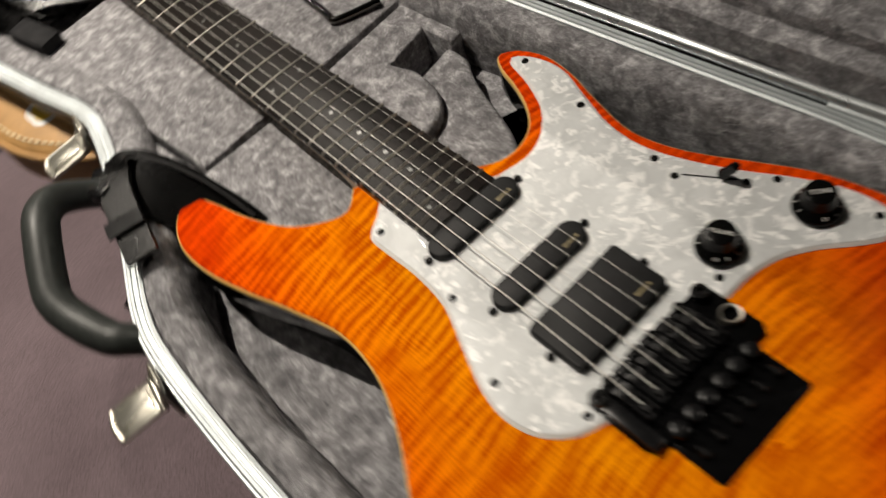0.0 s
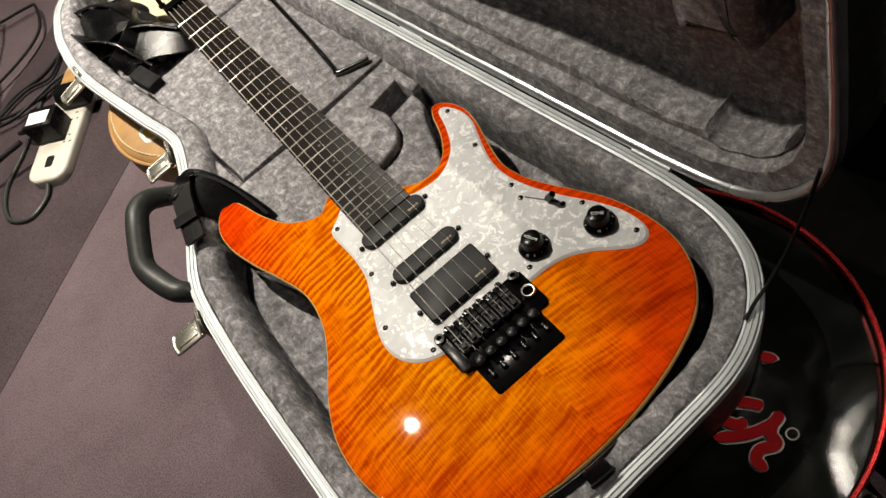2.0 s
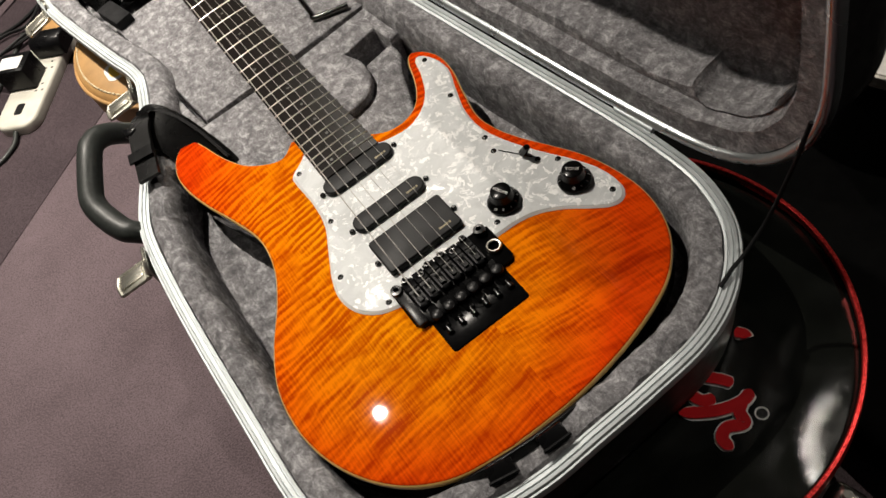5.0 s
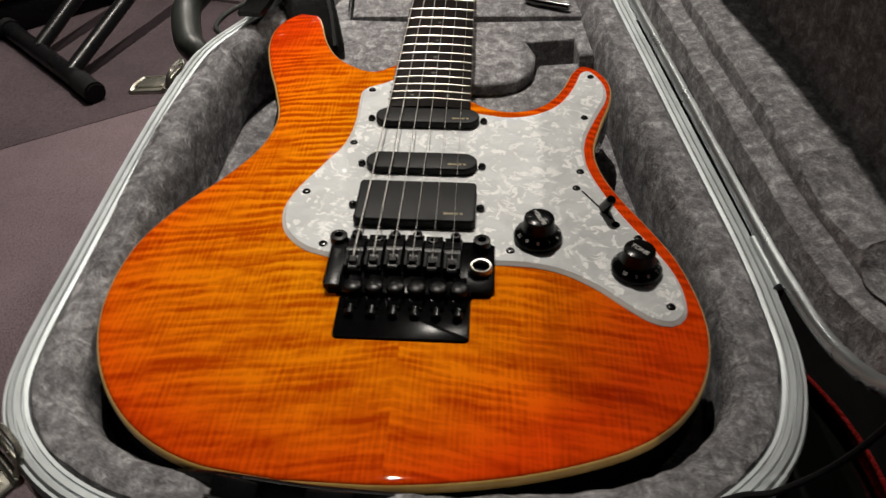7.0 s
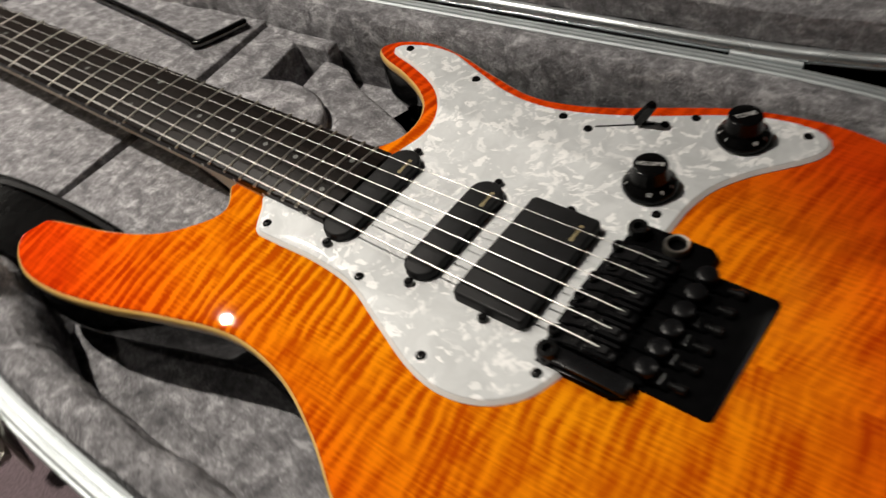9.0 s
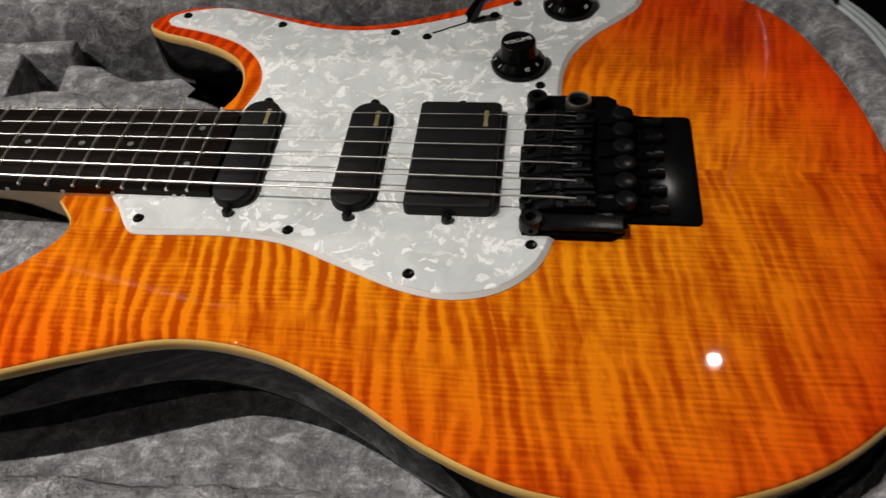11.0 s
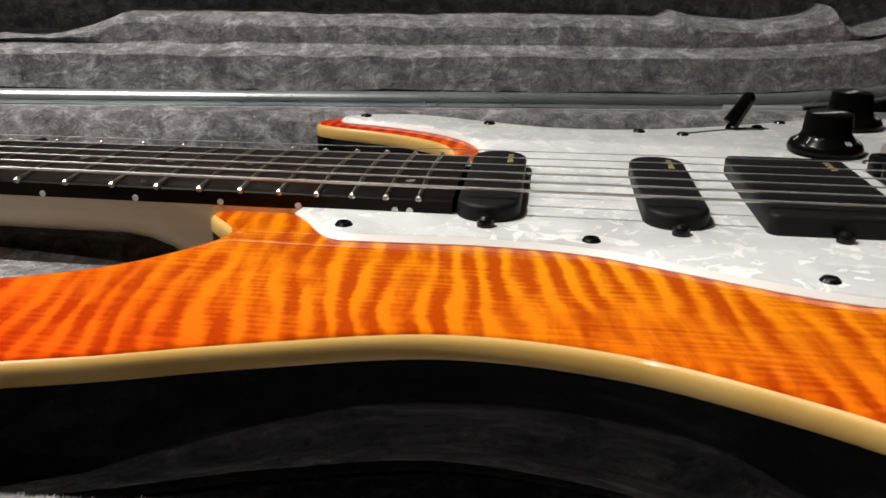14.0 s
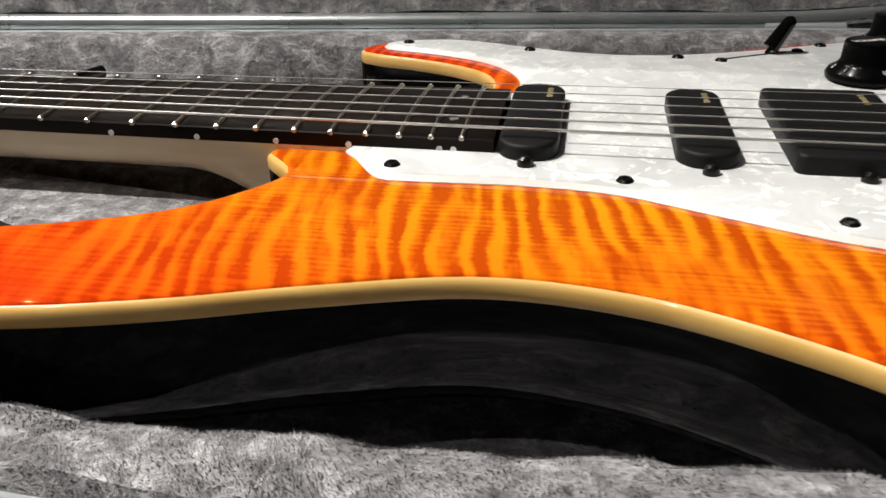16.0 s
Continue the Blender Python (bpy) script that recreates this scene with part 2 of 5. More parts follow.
def brushed(name, color, rough):
    m, nt, b = nodes_of(name)
    v = coords(nt)
    n = noise_tex(nt, v, 45.0, 4)
    nt.links.new(ramp(nt, n, [(0.3, [c * 0.85 for c in color]), (0.7, color)]), b.inputs["Base Color"])
    nt.links.new(ramp(nt, noise_tex(nt, v, 18.0, 4), [(0.3, [rough * 0.7] * 3), (0.7, [rough * 1.3] * 3)]), b.inputs["Roughness"])
    b.inputs["Metallic"].default_value = 1.0
    bump(nt, b, noise_tex(nt, v, 400.0, 3), 0.08, 0.0005)
    return m


def carpet(name, low, high):
    m, nt, b = nodes_of(name)
    v = coords(nt)
    big, fine = noise_tex(nt, v, 5.0, 5, 0.6), noise_tex(nt, v, 420.0, 4, 0.7)
    col = ramp(nt, big, [(0.3, low), (0.7, high)])
    col = mix(nt, 0.8, col, ramp(nt, fine, [(0.36, (0.3, 0.3, 0.3)), (0.62, (1.0, 1.0, 1.0))]), "MULTIPLY")
    nt.links.new(col, b.inputs["Base Color"])
    b.inputs["Roughness"].default_value = 0.95
    b.inputs["Specular IOR Level"].default_value = 0.1
    bump(nt, b, fine, 0.4, 0.003)
    return m


def sparkle(name, color):
    m, nt, b = nodes_of(name)
    vor = add(nt, "ShaderNodeTexVoronoi", Scale=900.0)
    nt.links.new(coords(nt), vor.inputs["Vector"])
    sep = nt.nodes.new("ShaderNodeSeparateColor")
    nt.links.new(vor.outputs["Color"], sep.inputs[0])
    nt.links.new(ramp(nt, sep.outputs[0], [(0.0, [c * 0.5 for c in color]), (1.0, [min(1, c * 1.5 + 0.05) for c in color])]), b.inputs["Base Color"])
    b.inputs["Metallic"].default_value, b.inputs["Roughness"].default_value = 0.7, 0.35
    b.inputs["Coat Weight"].default_value = 0.0
    b.inputs["Specular IOR Level"].default_value = 0.1
    bump(nt, b, sep.outputs[1], 0.6, 0.001)
    return m


def fretwood():
    m, nt, b = nodes_of("dark_rosewood")
    v = coords(nt, (260, 14, 60))
    n = noise_tex(nt, v, 1.0, 4, 0.6)
    nt.links.new(ramp(nt, n, [(0.3, (0.004, 0.0028, 0.0024)), (0.65, (0.012, 0.0085, 0.0068))]), b.inputs["Base Color"])
    b.inputs["Roughness"].default_value = 0.30
    b.inputs["Specular IOR Level"].default_value = 0.09
    bump(nt, b, n, 0.15, 0.0006)
    return m


def maple(name, a, c, rough=0.4, coat=0.3):
    m, nt, b = nodes_of(name)
    n = noise_tex(nt, coords(nt, (140, 9, 90)), 1.0, 4, 0.6, 0.3)
    nt.links.new(ramp(nt, n, [(0.3, a), (0.7, c)]), b.inputs["Base Color"])
    b.inputs["Roughness"].default_value = rough
    b.inputs["Coat Weight"].default_value, b.inputs["Coat Roughness"].default_value = coat, 0.06
    return m


def drum_film():
    """Worn black film: broad dents and a fine crackle that scatter the lamps' reflections."""
    m, nt, b = nodes_of("black_drum_film")
    v = coords(nt)
    dents, crackle = noise_tex(nt, v, 9.0, 2, 0.4, 0.3), noise_tex(nt, v, 420.0, 4, 0.7)
    nt.links.new(ramp(nt, noise_tex(nt, v, 30.0, 4), [(0.3, (0.004, 0.0045, 0.004)), (0.7, (0.009, 0.010, 0.0085))]), b.inputs["Base Color"])
    nt.links.new(ramp(nt, noise_tex(nt, v, 22.0, 5, 0.6), [(0.35, (0.05, 0.05, 0.05)), (0.7, (0.17, 0.17, 0.17))]), b.inputs["Roughness"])
    h = maths(nt, "ADD", dents, maths(nt, "MULTIPLY", crackle, 0.009))
    bump(nt, b, h, 1.0, 0.011)
    return m


FLAME, PEARL, PLUSH = flame_maple(), pearloid(), plush()
ROSEWOOD = fretwood()
CARPET = carpet("purple_grey_carpet", (0.115, 0.086, 0.094), (0.165, 0.125, 0.137))
# darker copy of the carpet, for the shadow band laid on the floor
SHADE_CARPET = carpet("shaded_carpet", (0.056, 0.042, 0.047), (0.088, 0.066, 0.073))
BINDING = maple("natural_binding", (0.74, 0.43, 0.105), (0.86, 0.55, 0.17), 0.3, 0.9)
NECK_WOOD = maple("neck_maple", (0.64, 0.50, 0.31), (0.77, 0.63, 0.43), 0.42)
GLOSS_BLACK = plain("gloss_black_lacquer", (0.003, 0.003, 0.003), 0.12, coat=0.6, spec=0.0)
KNOB_BLACK = plain("black_knob_plastic", (0.003, 0.003, 0.003), 0.22, spec=0.13, scale=150)
SCREW_BLACK = plain("blackened_screw_steel", (0.006, 0.006, 0.006), 0.24, spec=0.3, scale=300)
HANDLE = plain("dark_grey_rubber", (0.026, 0.029, 0.027), 0.42, spec=0.35, scale=200, bumps=0.2, dist=0.0003)
SATIN_BLACK = plain("satin_black_plastic", (0.005, 0.005, 0.0055), 0.3, spec=0.16, scale=120, bumps=0.1, dist=0.0003)
MATT_BLACK = plain("matt_black_plastic", (0.008, 0.008, 0.0085), 0.5, spec=0.2, scale=160, bumps=0.25, dist=0.0004)
BLACK_STEEL = plain("black_plated_steel", (0.003, 0.003, 0.0032), 0.16, coat=0.0, spec=0.03, scale=200, bumps=0.05, dist=0.0003)
SHELL = plain("black_moulded_shell", (0.012, 0.012, 0.012), 0.5, scale=300, bumps=0.5, dist=0.0006)
LEATHER = plain("black_strap_leather", (0.0035, 0.0035, 0.0035), 0.27, spec=0.28, scale=90, bumps=0.3, dist=0.0008)
# near black, only for the box added beside the drum
FILL_BLACK = plain("fill_black", (0.002, 0.002, 0.002), 0.9, spec=0.02, scale=60, bumps=0.4, dist=0.002)
DARK_CHROME = brushed("dark_chrome", (0.16, 0.155, 0.15), 0.12)
FABRIC = plain("black_webbing", (0.01, 0.01, 0.011), 0.8, scale=260, bumps=0.6, dist=0.0008, spec=0.2)
NICKEL = brushed("nickel_silver", (0.56, 0.53, 0.46), 0.34)
STEEL = plain("string_steel", (0.60, 0.585, 0.55), 0.40, metal=0.72, var=0.1, scale=400)
LATCH = plain("plated_latch_steel", (0.55, 0.53, 0.46), 0.28, metal=0.85, var=0.15, scale=90, bumps=0.1, dist=0.0004)
CHROME = brushed("worn_chrome", (0.85, 0.81, 0.73), 0.26)
ALUMINIUM = plain("pale_aluminium", (0.50, 0.535, 0.545), 0.54, metal=0.55, var=0.12, scale=40, bumps=0.1, dist=0.0004)
LID_METAL = plain("glossy_aluminium", (0.50, 0.53, 0.54), 0.27, metal=0.8, var=0.12, scale=40, bumps=0.1, dist=0.0004)
WHITE_EDGE = plain("white_plastic_edge", (0.78, 0.77, 0.74), 0.35, var=0.05)
WHITE_PRINT = plain("white_print", (0.75, 0.74, 0.72), 0.5, var=0.1)
GOLD_PRINT = plain("gold_print", (0.26, 0.21, 0.10), 0.45, var=0.2)
DOT = plain("pearl_dot", (0.16, 0.165, 0.155), 0.25, var=0.2, scale=400)
RED_SPARKLE = sparkle("red_sparkle", (0.46, 0.007, 0.005))
DRUM_HEAD = drum_film()
LOGO_RED = plain("logo_red", (0.56, 0.012, 0.016), 0.4, var=0.12, spec=0.08)
TAN = plain("tan_leather", (0.42, 0.235, 0.085), 0.5, var=0.18, scale=35, bumps=0.25, dist=0.0008)
THREAD = plain("cream_thread", (0.7, 0.6, 0.4), 0.8)
YELLOW = plain("yellow_emblem", (0.75, 0.50, 0.05), 0.5, var=0.1)
CREAM = plain("cream_plastic", (0.56, 0.54, 0.47), 0.45, var=0.08, scale=30)
WALL = plain("dark_wall_paint", (0.05, 0.047, 0.045), 0.8, var=0.1, scale=8, bumps=0.1)
PALE = plain("coated_white_film", (0.62, 0.60, 0.57), 0.6, var=0.12, scale=220, bumps=0.4, dist=0.0006)
CEILING = plain("dark_ceiling_paint", (0.03, 0.029, 0.028), 0.85, var=0.06, scale=6)
BROWN_WOOD = maple("brown_wood", (0.20, 0.10, 0.035), (0.32, 0.17, 0.06))
GLOW = bpy.data.materials.new("lamp_glow")
GLOW.use_nodes = True
GLOW.node_tree.nodes["Principled BSDF"].inputs["Emission Color"].default_value = (1, 0.91, 0.79, 1)
GLOW.node_tree.nodes["Principled BSDF"].inputs["Emission Strength"].default_value = 12.0


# ---- shapes ----
def part(name, bm, material, parent=None, label="", smooth=True):
    me = bpy.data.meshes.new(name)
    bmesh.ops.recalc_face_normals(bm, faces=bm.faces)
    bm.to_mesh(me)
    bm.free()
    me.materials.append(material)
    if smooth:
        me.polygons.foreach_set("use_smooth", [p.loop_total <= 8 for p in me.polygons])
        me.set_sharp_from_angle(angle=radians(38))
    ob = new(name, me)
    if parent is not None:
        ob.parent = parent
    if label:
        ob["label"] = label
    return ob


def thing(name, label, category, group="", kind="", at=None):
    e = new(name)
    if at is not None:
        e.matrix_world = at
    return tagged(e, label, category, group, kind)


def spline(points, step=0.004):
    """An open smooth line through the points (millimetres in, metres out)."""
    p = [Vector((a[0] / 1000, a[1] / 1000)) for a in points]
    if len(p) == 2:
        return p
    out = []
    for i in range(len(p) - 1):
        p1, p2 = p[i], p[i + 1]
        p0 = p[i - 1] if i else p1 * 2 - p2
        p3 = p[i + 2] if i + 2 < len(p) else p2 * 2 - p1
        n = max(2, int((p2 - p1).length / step))
        for k in range(n):
            t = k / n
            out.append(0.5 * ((2 * p1) + (p2 - p0) * t + (2 * p0 - 5 * p1 + 4 * p2 - p3) * t * t + (3 * p1 - p0 - 3 * p2 + p3) * t ** 3))
    out.append(p[-1])
    return out


def joined(*lines):
    out = []
    for line in lines:
        for q in line:
            if not out or (q - out[-1]).length > 2e-4:
                out.append(q)
    if (out[0] - out[-1]).length < 2e-4:
        out.pop()
    return out


def inward(pts):
    """Unit vectors that point into a closed outline."""
    n = len(pts)
    area = sum(pts[i].cross(pts[(i + 1) % n]) for i in range(n))
    s = 1 if area > 0 else -1
    out = []
    for i in range(n):
        d = (pts[(i + 1) % n] - pts[i]).normalized() + (pts[i] - pts[i - 1]).normalized()
        d = d.normalized() if d.length > 1e-6 else Vector((1, 0))
        out.append(Vector((-d.y, d.x)) * s)
    return out


def loft(pts, rings, bottom=False, top=False, wobble=None):
    """Rings (inset, z) of one closed outline joined by faces; capped below the first or over the last ring."""
    bm, inn, loops = bmesh.new(), inward(pts), []
    for k, (d, z) in enumerate(rings):
        loop = []
        for i, (p, q) in enumerate(zip(pts, inn)):
            e, f = (0.0, 0.0) if wobble is None else wobble(i, k, p)
            loop.append(bm.verts.new((*(p + q * (d + e)), z + f)))
        loops.append(loop)
    n = len(pts)
    for a, b in zip(loops, loops[1:]):
        for i in range(n):
            bm.faces.new((a[i], a[(i + 1) % n], b[(i + 1) % n], b[i]))
    if bottom:
        bm.faces.new(loops[0])
    if top:
        bm.faces.new(loops[-1])
    return bm


def block(sx, sy, sz, at=(0, 0, 0), bevel=0.001, seg=2, turn=None):
    """A bevelled box, at: the middle of its underside."""
    bm = bmesh.new()
    bmesh.ops.create_cube(bm, size=1)
    bmesh.ops.scale(bm, vec=(sx, sy, sz), verts=bm.verts)
    if bevel:
        bmesh.ops.bevel(bm, geom=bm.edges[:], offset=min(bevel, 0.45 * min(sx, sy, sz)), segments=seg, profile=0.6, affect="EDGES")
    bmesh.ops.translate(bm, vec=(0, 0, sz / 2), verts=bm.verts)
    if turn is not None:
        bmesh.ops.transform(bm, matrix=turn.to_4x4(), verts=bm.verts)
    bmesh.ops.translate(bm, vec=at, verts=bm.verts)
    return bm


def extruded(profile, width, x=0.0, bevel=0.0004):
    """A closed (y, z) profile given width across x, its edges broken."""
    bm = bmesh.new()
    face = bm.faces.new([bm.verts.new((x - width / 2, y, z)) for y, z in profile])
    out = bmesh.ops.extrude_face_region(bm, geom=[face])
    bmesh.ops.translate(bm, vec=(width, 0, 0), verts=[v for v in out["geom"] if isinstance(v, bmesh.types.BMVert)])
    bmesh.ops.bevel(bm, geom=bm.edges[:], offset=bevel, segments=1, affect="EDGES")
    return bm


def lathe(profile, n=32, at=(0, 0, 0), matrix=None):
    """A turned shape from (radius, height) pairs."""
    bm, loops = bmesh.new(), []
    for r, z in profile:
        if r < 1e-6:
            loops.append([bm.verts.new((0, 0, z))])
        else:
            loops.append([bm.verts.new((r * math.cos(2 * math.pi * i / n), r * math.sin(2 * math.pi * i / n), z)) for i in range(n)])
    for a, b in zip(loops, loops[1:]):
        for i in range(n):
            j = (i + 1) % n
            f = [a[i % len(a)], a[j % len(a)], b[j % len(b)], b[i % len(b)]]
            f = list(dict.fromkeys(f))
            if len(f) > 2:
                bm.faces.new(f)
    if matrix is not None:
        bmesh.ops.transform(bm, matrix=matrix, verts=bm.verts)
    bmesh.ops.translate(bm, vec=at, verts=bm.verts)
    return bm


def smooth_path(points, n=8):
    p = [Vector(q) for q in points]
    out = []
    for i in range(len(p) - 1):
        p1, p2 = p[i], p[i + 1]
        p0 = p[i - 1] if i else p1 * 2 - p2
        p3 = p[i + 2] if i + 2 < len(p) else p2 * 2 - p1
        for k in range(n):
            t = k / n
            out.append(0.5 * ((2 * p1) + (p2 - p0) * t + (2 * p0 - 5 * p1 + 4 * p2 - p3) * t * t + (3 * p1 - p0 - 3 * p2 + p3) * t ** 3))
    out.append(p[-1])
    return out


def tube(points, radius, sides=10, n=8, straight=False, radii=None):
    path = [Vector(q) for q in points] if straight else smooth_path(points, n)
    bm, loops = bmesh.new(), []
    side = None
    for i, p in enumerate(path):
        d = (path[min(i + 1, len(path) - 1)] - path[max(i - 1, 0)]).normalized()
        if side is None:
            side = d.orthogonal().normalized()
        side = (side - d * side.dot(d)).normalized()
        up = d.cross(side)
        r = radius if radii is None else radii(i / (len(path) - 1))
        loops.append([bm.verts.new(p + (side * math.cos(a) + up * math.sin(a)) * r) for a in (2 * math.pi * k / sides for k in range(sides))])
    for a, b in zip(loops, loops[1:]):
        for k in range(sides):
            bm.faces.new((a[k], a[(k + 1) % sides], b[(k + 1) % sides], b[k]))
    bm.faces.new(loops[0]), bm.faces.new(loops[-1])
    return bm


def ribbon(points, width, thick, across=(0, 0, 1), n=8, twist=None):
    """A flat strap along a smooth line; across: the way its width runs."""
    path = smooth_path(points, n)
    bm, loops = bmesh.new(), []
    for i, p in enumerate(path):
        d = (path[min(i + 1, len(path) - 1)] - path[max(i - 1, 0)]).normalized()
        w = Vector(across if twist is None else twist(i / (len(path) - 1)))
        w = (w - d * w.dot(d)).normalized()
        t = d.cross(w)
        a, b = w * width / 2, t * thick / 2
        loops.append([bm.verts.new(p + v) for v in (a * 0.96 + b, a, a * 0.96 - b, -a * 0.96 - b, -a, -a * 0.96 + b)])
    for a, b in zip(loops, loops[1:]):
        for k in range(6):
            bm.faces.new((a[k], a[(k + 1) % 6], b[(k + 1) % 6], b[k]))
    bm.faces.new(loops[0]), bm.faces.new(loops[-1])
    return bm


def rounded_rect(w, h, r, n=6, at=(0, 0), turn=0.0):
    out = []
    for cx, cy, a0 in ((w / 2 - r, h / 2 - r, 0), (-w / 2 + r, h / 2 - r, 90), (-w / 2 + r, -h / 2 + r, 180), (w / 2 - r, -h / 2 + r, 270)):
        for k in range(n + 1):
            a = radians(a0 + 90 * k / n)
            out.append(Vector((cx + r * math.cos(a), cy + r * math.sin(a))))
    c, s = math.cos(turn), math.sin(turn)
    return [Vector((at[0] + p.x * c - p.y * s, at[1] + p.x * s + p.y * c)) for p in out]


def pillow(pts, z0, z1, r=0.004, steps=3):
    """A solid with a rounded upper edge over a closed outline."""
    rings = [(0, z0), (0, z1 - r)]
    for k in range(1, steps + 1):
        a = math.pi / 2 * k / steps
        rings.append((r * (1 - math.cos(a)), z1 - r + r * math.sin(a)))
    return loft(pts, rings, bottom=True, top=True)


# ---- the room ----
def build_room():
    x0, x1, y0, y1 = -3.2, 2.6, -2.6, 4.2
    sx, sy, mx, my = x1 - x0, y1 - y0, (x0 + x1) / 2, (y0 + y1) / 2
    tagged(part("floor", block(sx, sy, 0.1, (mx, my, FLOOR - 0.1), 0), CARPET), "purple-grey short-pile carpet floor", "floor", kind="structure")
    tagged(part("ceiling", block(sx, sy, 0.1, (mx, my, CEIL), 0), CEILING), "plain dark painted ceiling", "ceiling", kind="structure")
    h = CEIL - FLOOR
    for name, bm in (("wall_north", block(sx, 0.12, h, (mx, y1 + 0.06, FLOOR), 0)), ("wall_south", block(sx, 0.12, h, (mx, y0 - 0.06, FLOOR), 0)),
                     ("wall_east", block(0.12, sy, h, (x1 + 0.06, my, FLOOR), 0)), ("wall_west", block(0.12, sy, h, (x0 - 0.06, my, FLOOR), 0))):
        tagged(part(name, bm, WALL), "dark grey painted plaster wall", "wall", kind="structure")
    first = None
    for lx, ly, *_ in LAMPS:
        if first is None:
            first = thing("ceiling_downlight", "small round ceiling downlight with a bright warm lens", "ceiling light", "ceiling downlights", at=pose(lx, ly, CEIL))
            part("trim_ring", lathe([(0.034, 0), (0.052, -0.003), (0.052, -0.008), (0.034, -0.010), (0.034, 0)]), WHITE_EDGE, first)
            part("lens", lathe([(0, -0.004), (0.033, -0.004)]), GLOW, first, "glowing warm lens")
        else:
            copy_thing(first, pose(lx, ly, CEIL))


build_room()

# ---- electric guitar ----
BODY = joined(
    spline([(29, 174), (44, 164), (59, 162), (75, 168), (87, 182), (96, 201), (102, 219), (110, 230), (121, 224), (129, 204), (127, 178), (118, 147), (111, 116), (114, 90), (123, 65),
            (136, 38), (148, 10), (155, -22), (156, -50), (150, -76), (138, -98), (119, -116), (92, -129), (52, -140), (5, -146), (-45, -146)]),
    spline([(-45, -146), (-85, -139), (-116, -122), (-139, -96), (-154, -64), (-160, -30), (-157, 8), (-143, 43), (-123, 76), (-108.5, 109.5), (-104.5, 146), (-114, 184), (-125, 217), (-133, 250), (-134, 278),
            (-127, 298), (-115, 310), (-104, 310), (-97, 292), (-89, 263), (-77, 237), (-61, 221), (-45, 214), (-30, 225)]),
    spline([(-30, 225), (-22, 221)]), spline([(-22, 221), (-22, 165)]), spline([(-22, 165), (22, 165)]), spline([(22, 165), (29, 174)]))
GUARD = joined(
    spline([(-25, 196), (-26.5, 199.6), (-29.5, 198.6), (-34, 194.5), (-42, 189.5), (-47.5, 185.5), (-50, 181), (-50.2, 174), (-50, 165), (-49.5, 140), (-53, 113.5), (-64, 87.5), (-75.5, 60), (-79, 39), (-74, 20), (-61, 6), (-43, -1)]),
    spline([(-43, -1), (52, -2)]),
    spline([(52, -2), (68, -3), (85, -8), (101.5, -19), (115, -32), (127, -42), (137.5, -44.5), (145.5, -38), (147.5, -24), (145, -6), (136.5, 16), (122, 45), (110, 75), (104, 102), (106, 128),
            (115, 155), (124, 180), (124, 200), (117, 217), (109, 217), (102, 195), (91, 172), (75, 157), (56, 151), (34, 155)]),
    spline([(34, 155), (25, 160)]), spline([(25, 160), (25, 150)]), spline([(25, 150), (-25, 150)]), spline([(-25, 150), (-25, 196)]))
SCALE = 0.648


def board_width(y):
    return 0.0425 + (SCALE - y) * 0.0293


def board_top(x, y):
    """Height of the fretboard's cambered face."""
    return 0.0054 - x * x * 1.7 - (y - 0.16) * 0.001


def screw_head(r, slot=True):
    bm = lathe([(0, 0.0002), (r * 0.32, 0.0002), (r * 0.36, 0.0011), (r * 0.75, 0.0009), (r, 0.0001), (r, -0.001)], 16)
    return bm


def pickup_bars(guitar_part, x, y, z, s):
    """The maker's mark at a pickup's treble end, as plain rounded strokes."""
    bm = bmesh.new()
    for k, (w, h) in enumerate(((2.4, 1.9), (2.8, 1.5), (2.2, 1.9), (1.6, 1.9))):
        b2 = pillow(rounded_rect(w * s, h * s, 0.0005, 3, (x + (k - 1.5) * 2.7 * s, y)), z, z + 0.0002, 0.00005, 1)
        me = bpy.data.meshes.new("tmp")
        b2.to_mesh(me), b2.free()
        bm.from_mesh(me)
        bpy.data.meshes.remove(me)
    part("mark", bm, GOLD_PRINT, guitar_part, "gold printed maker's mark")


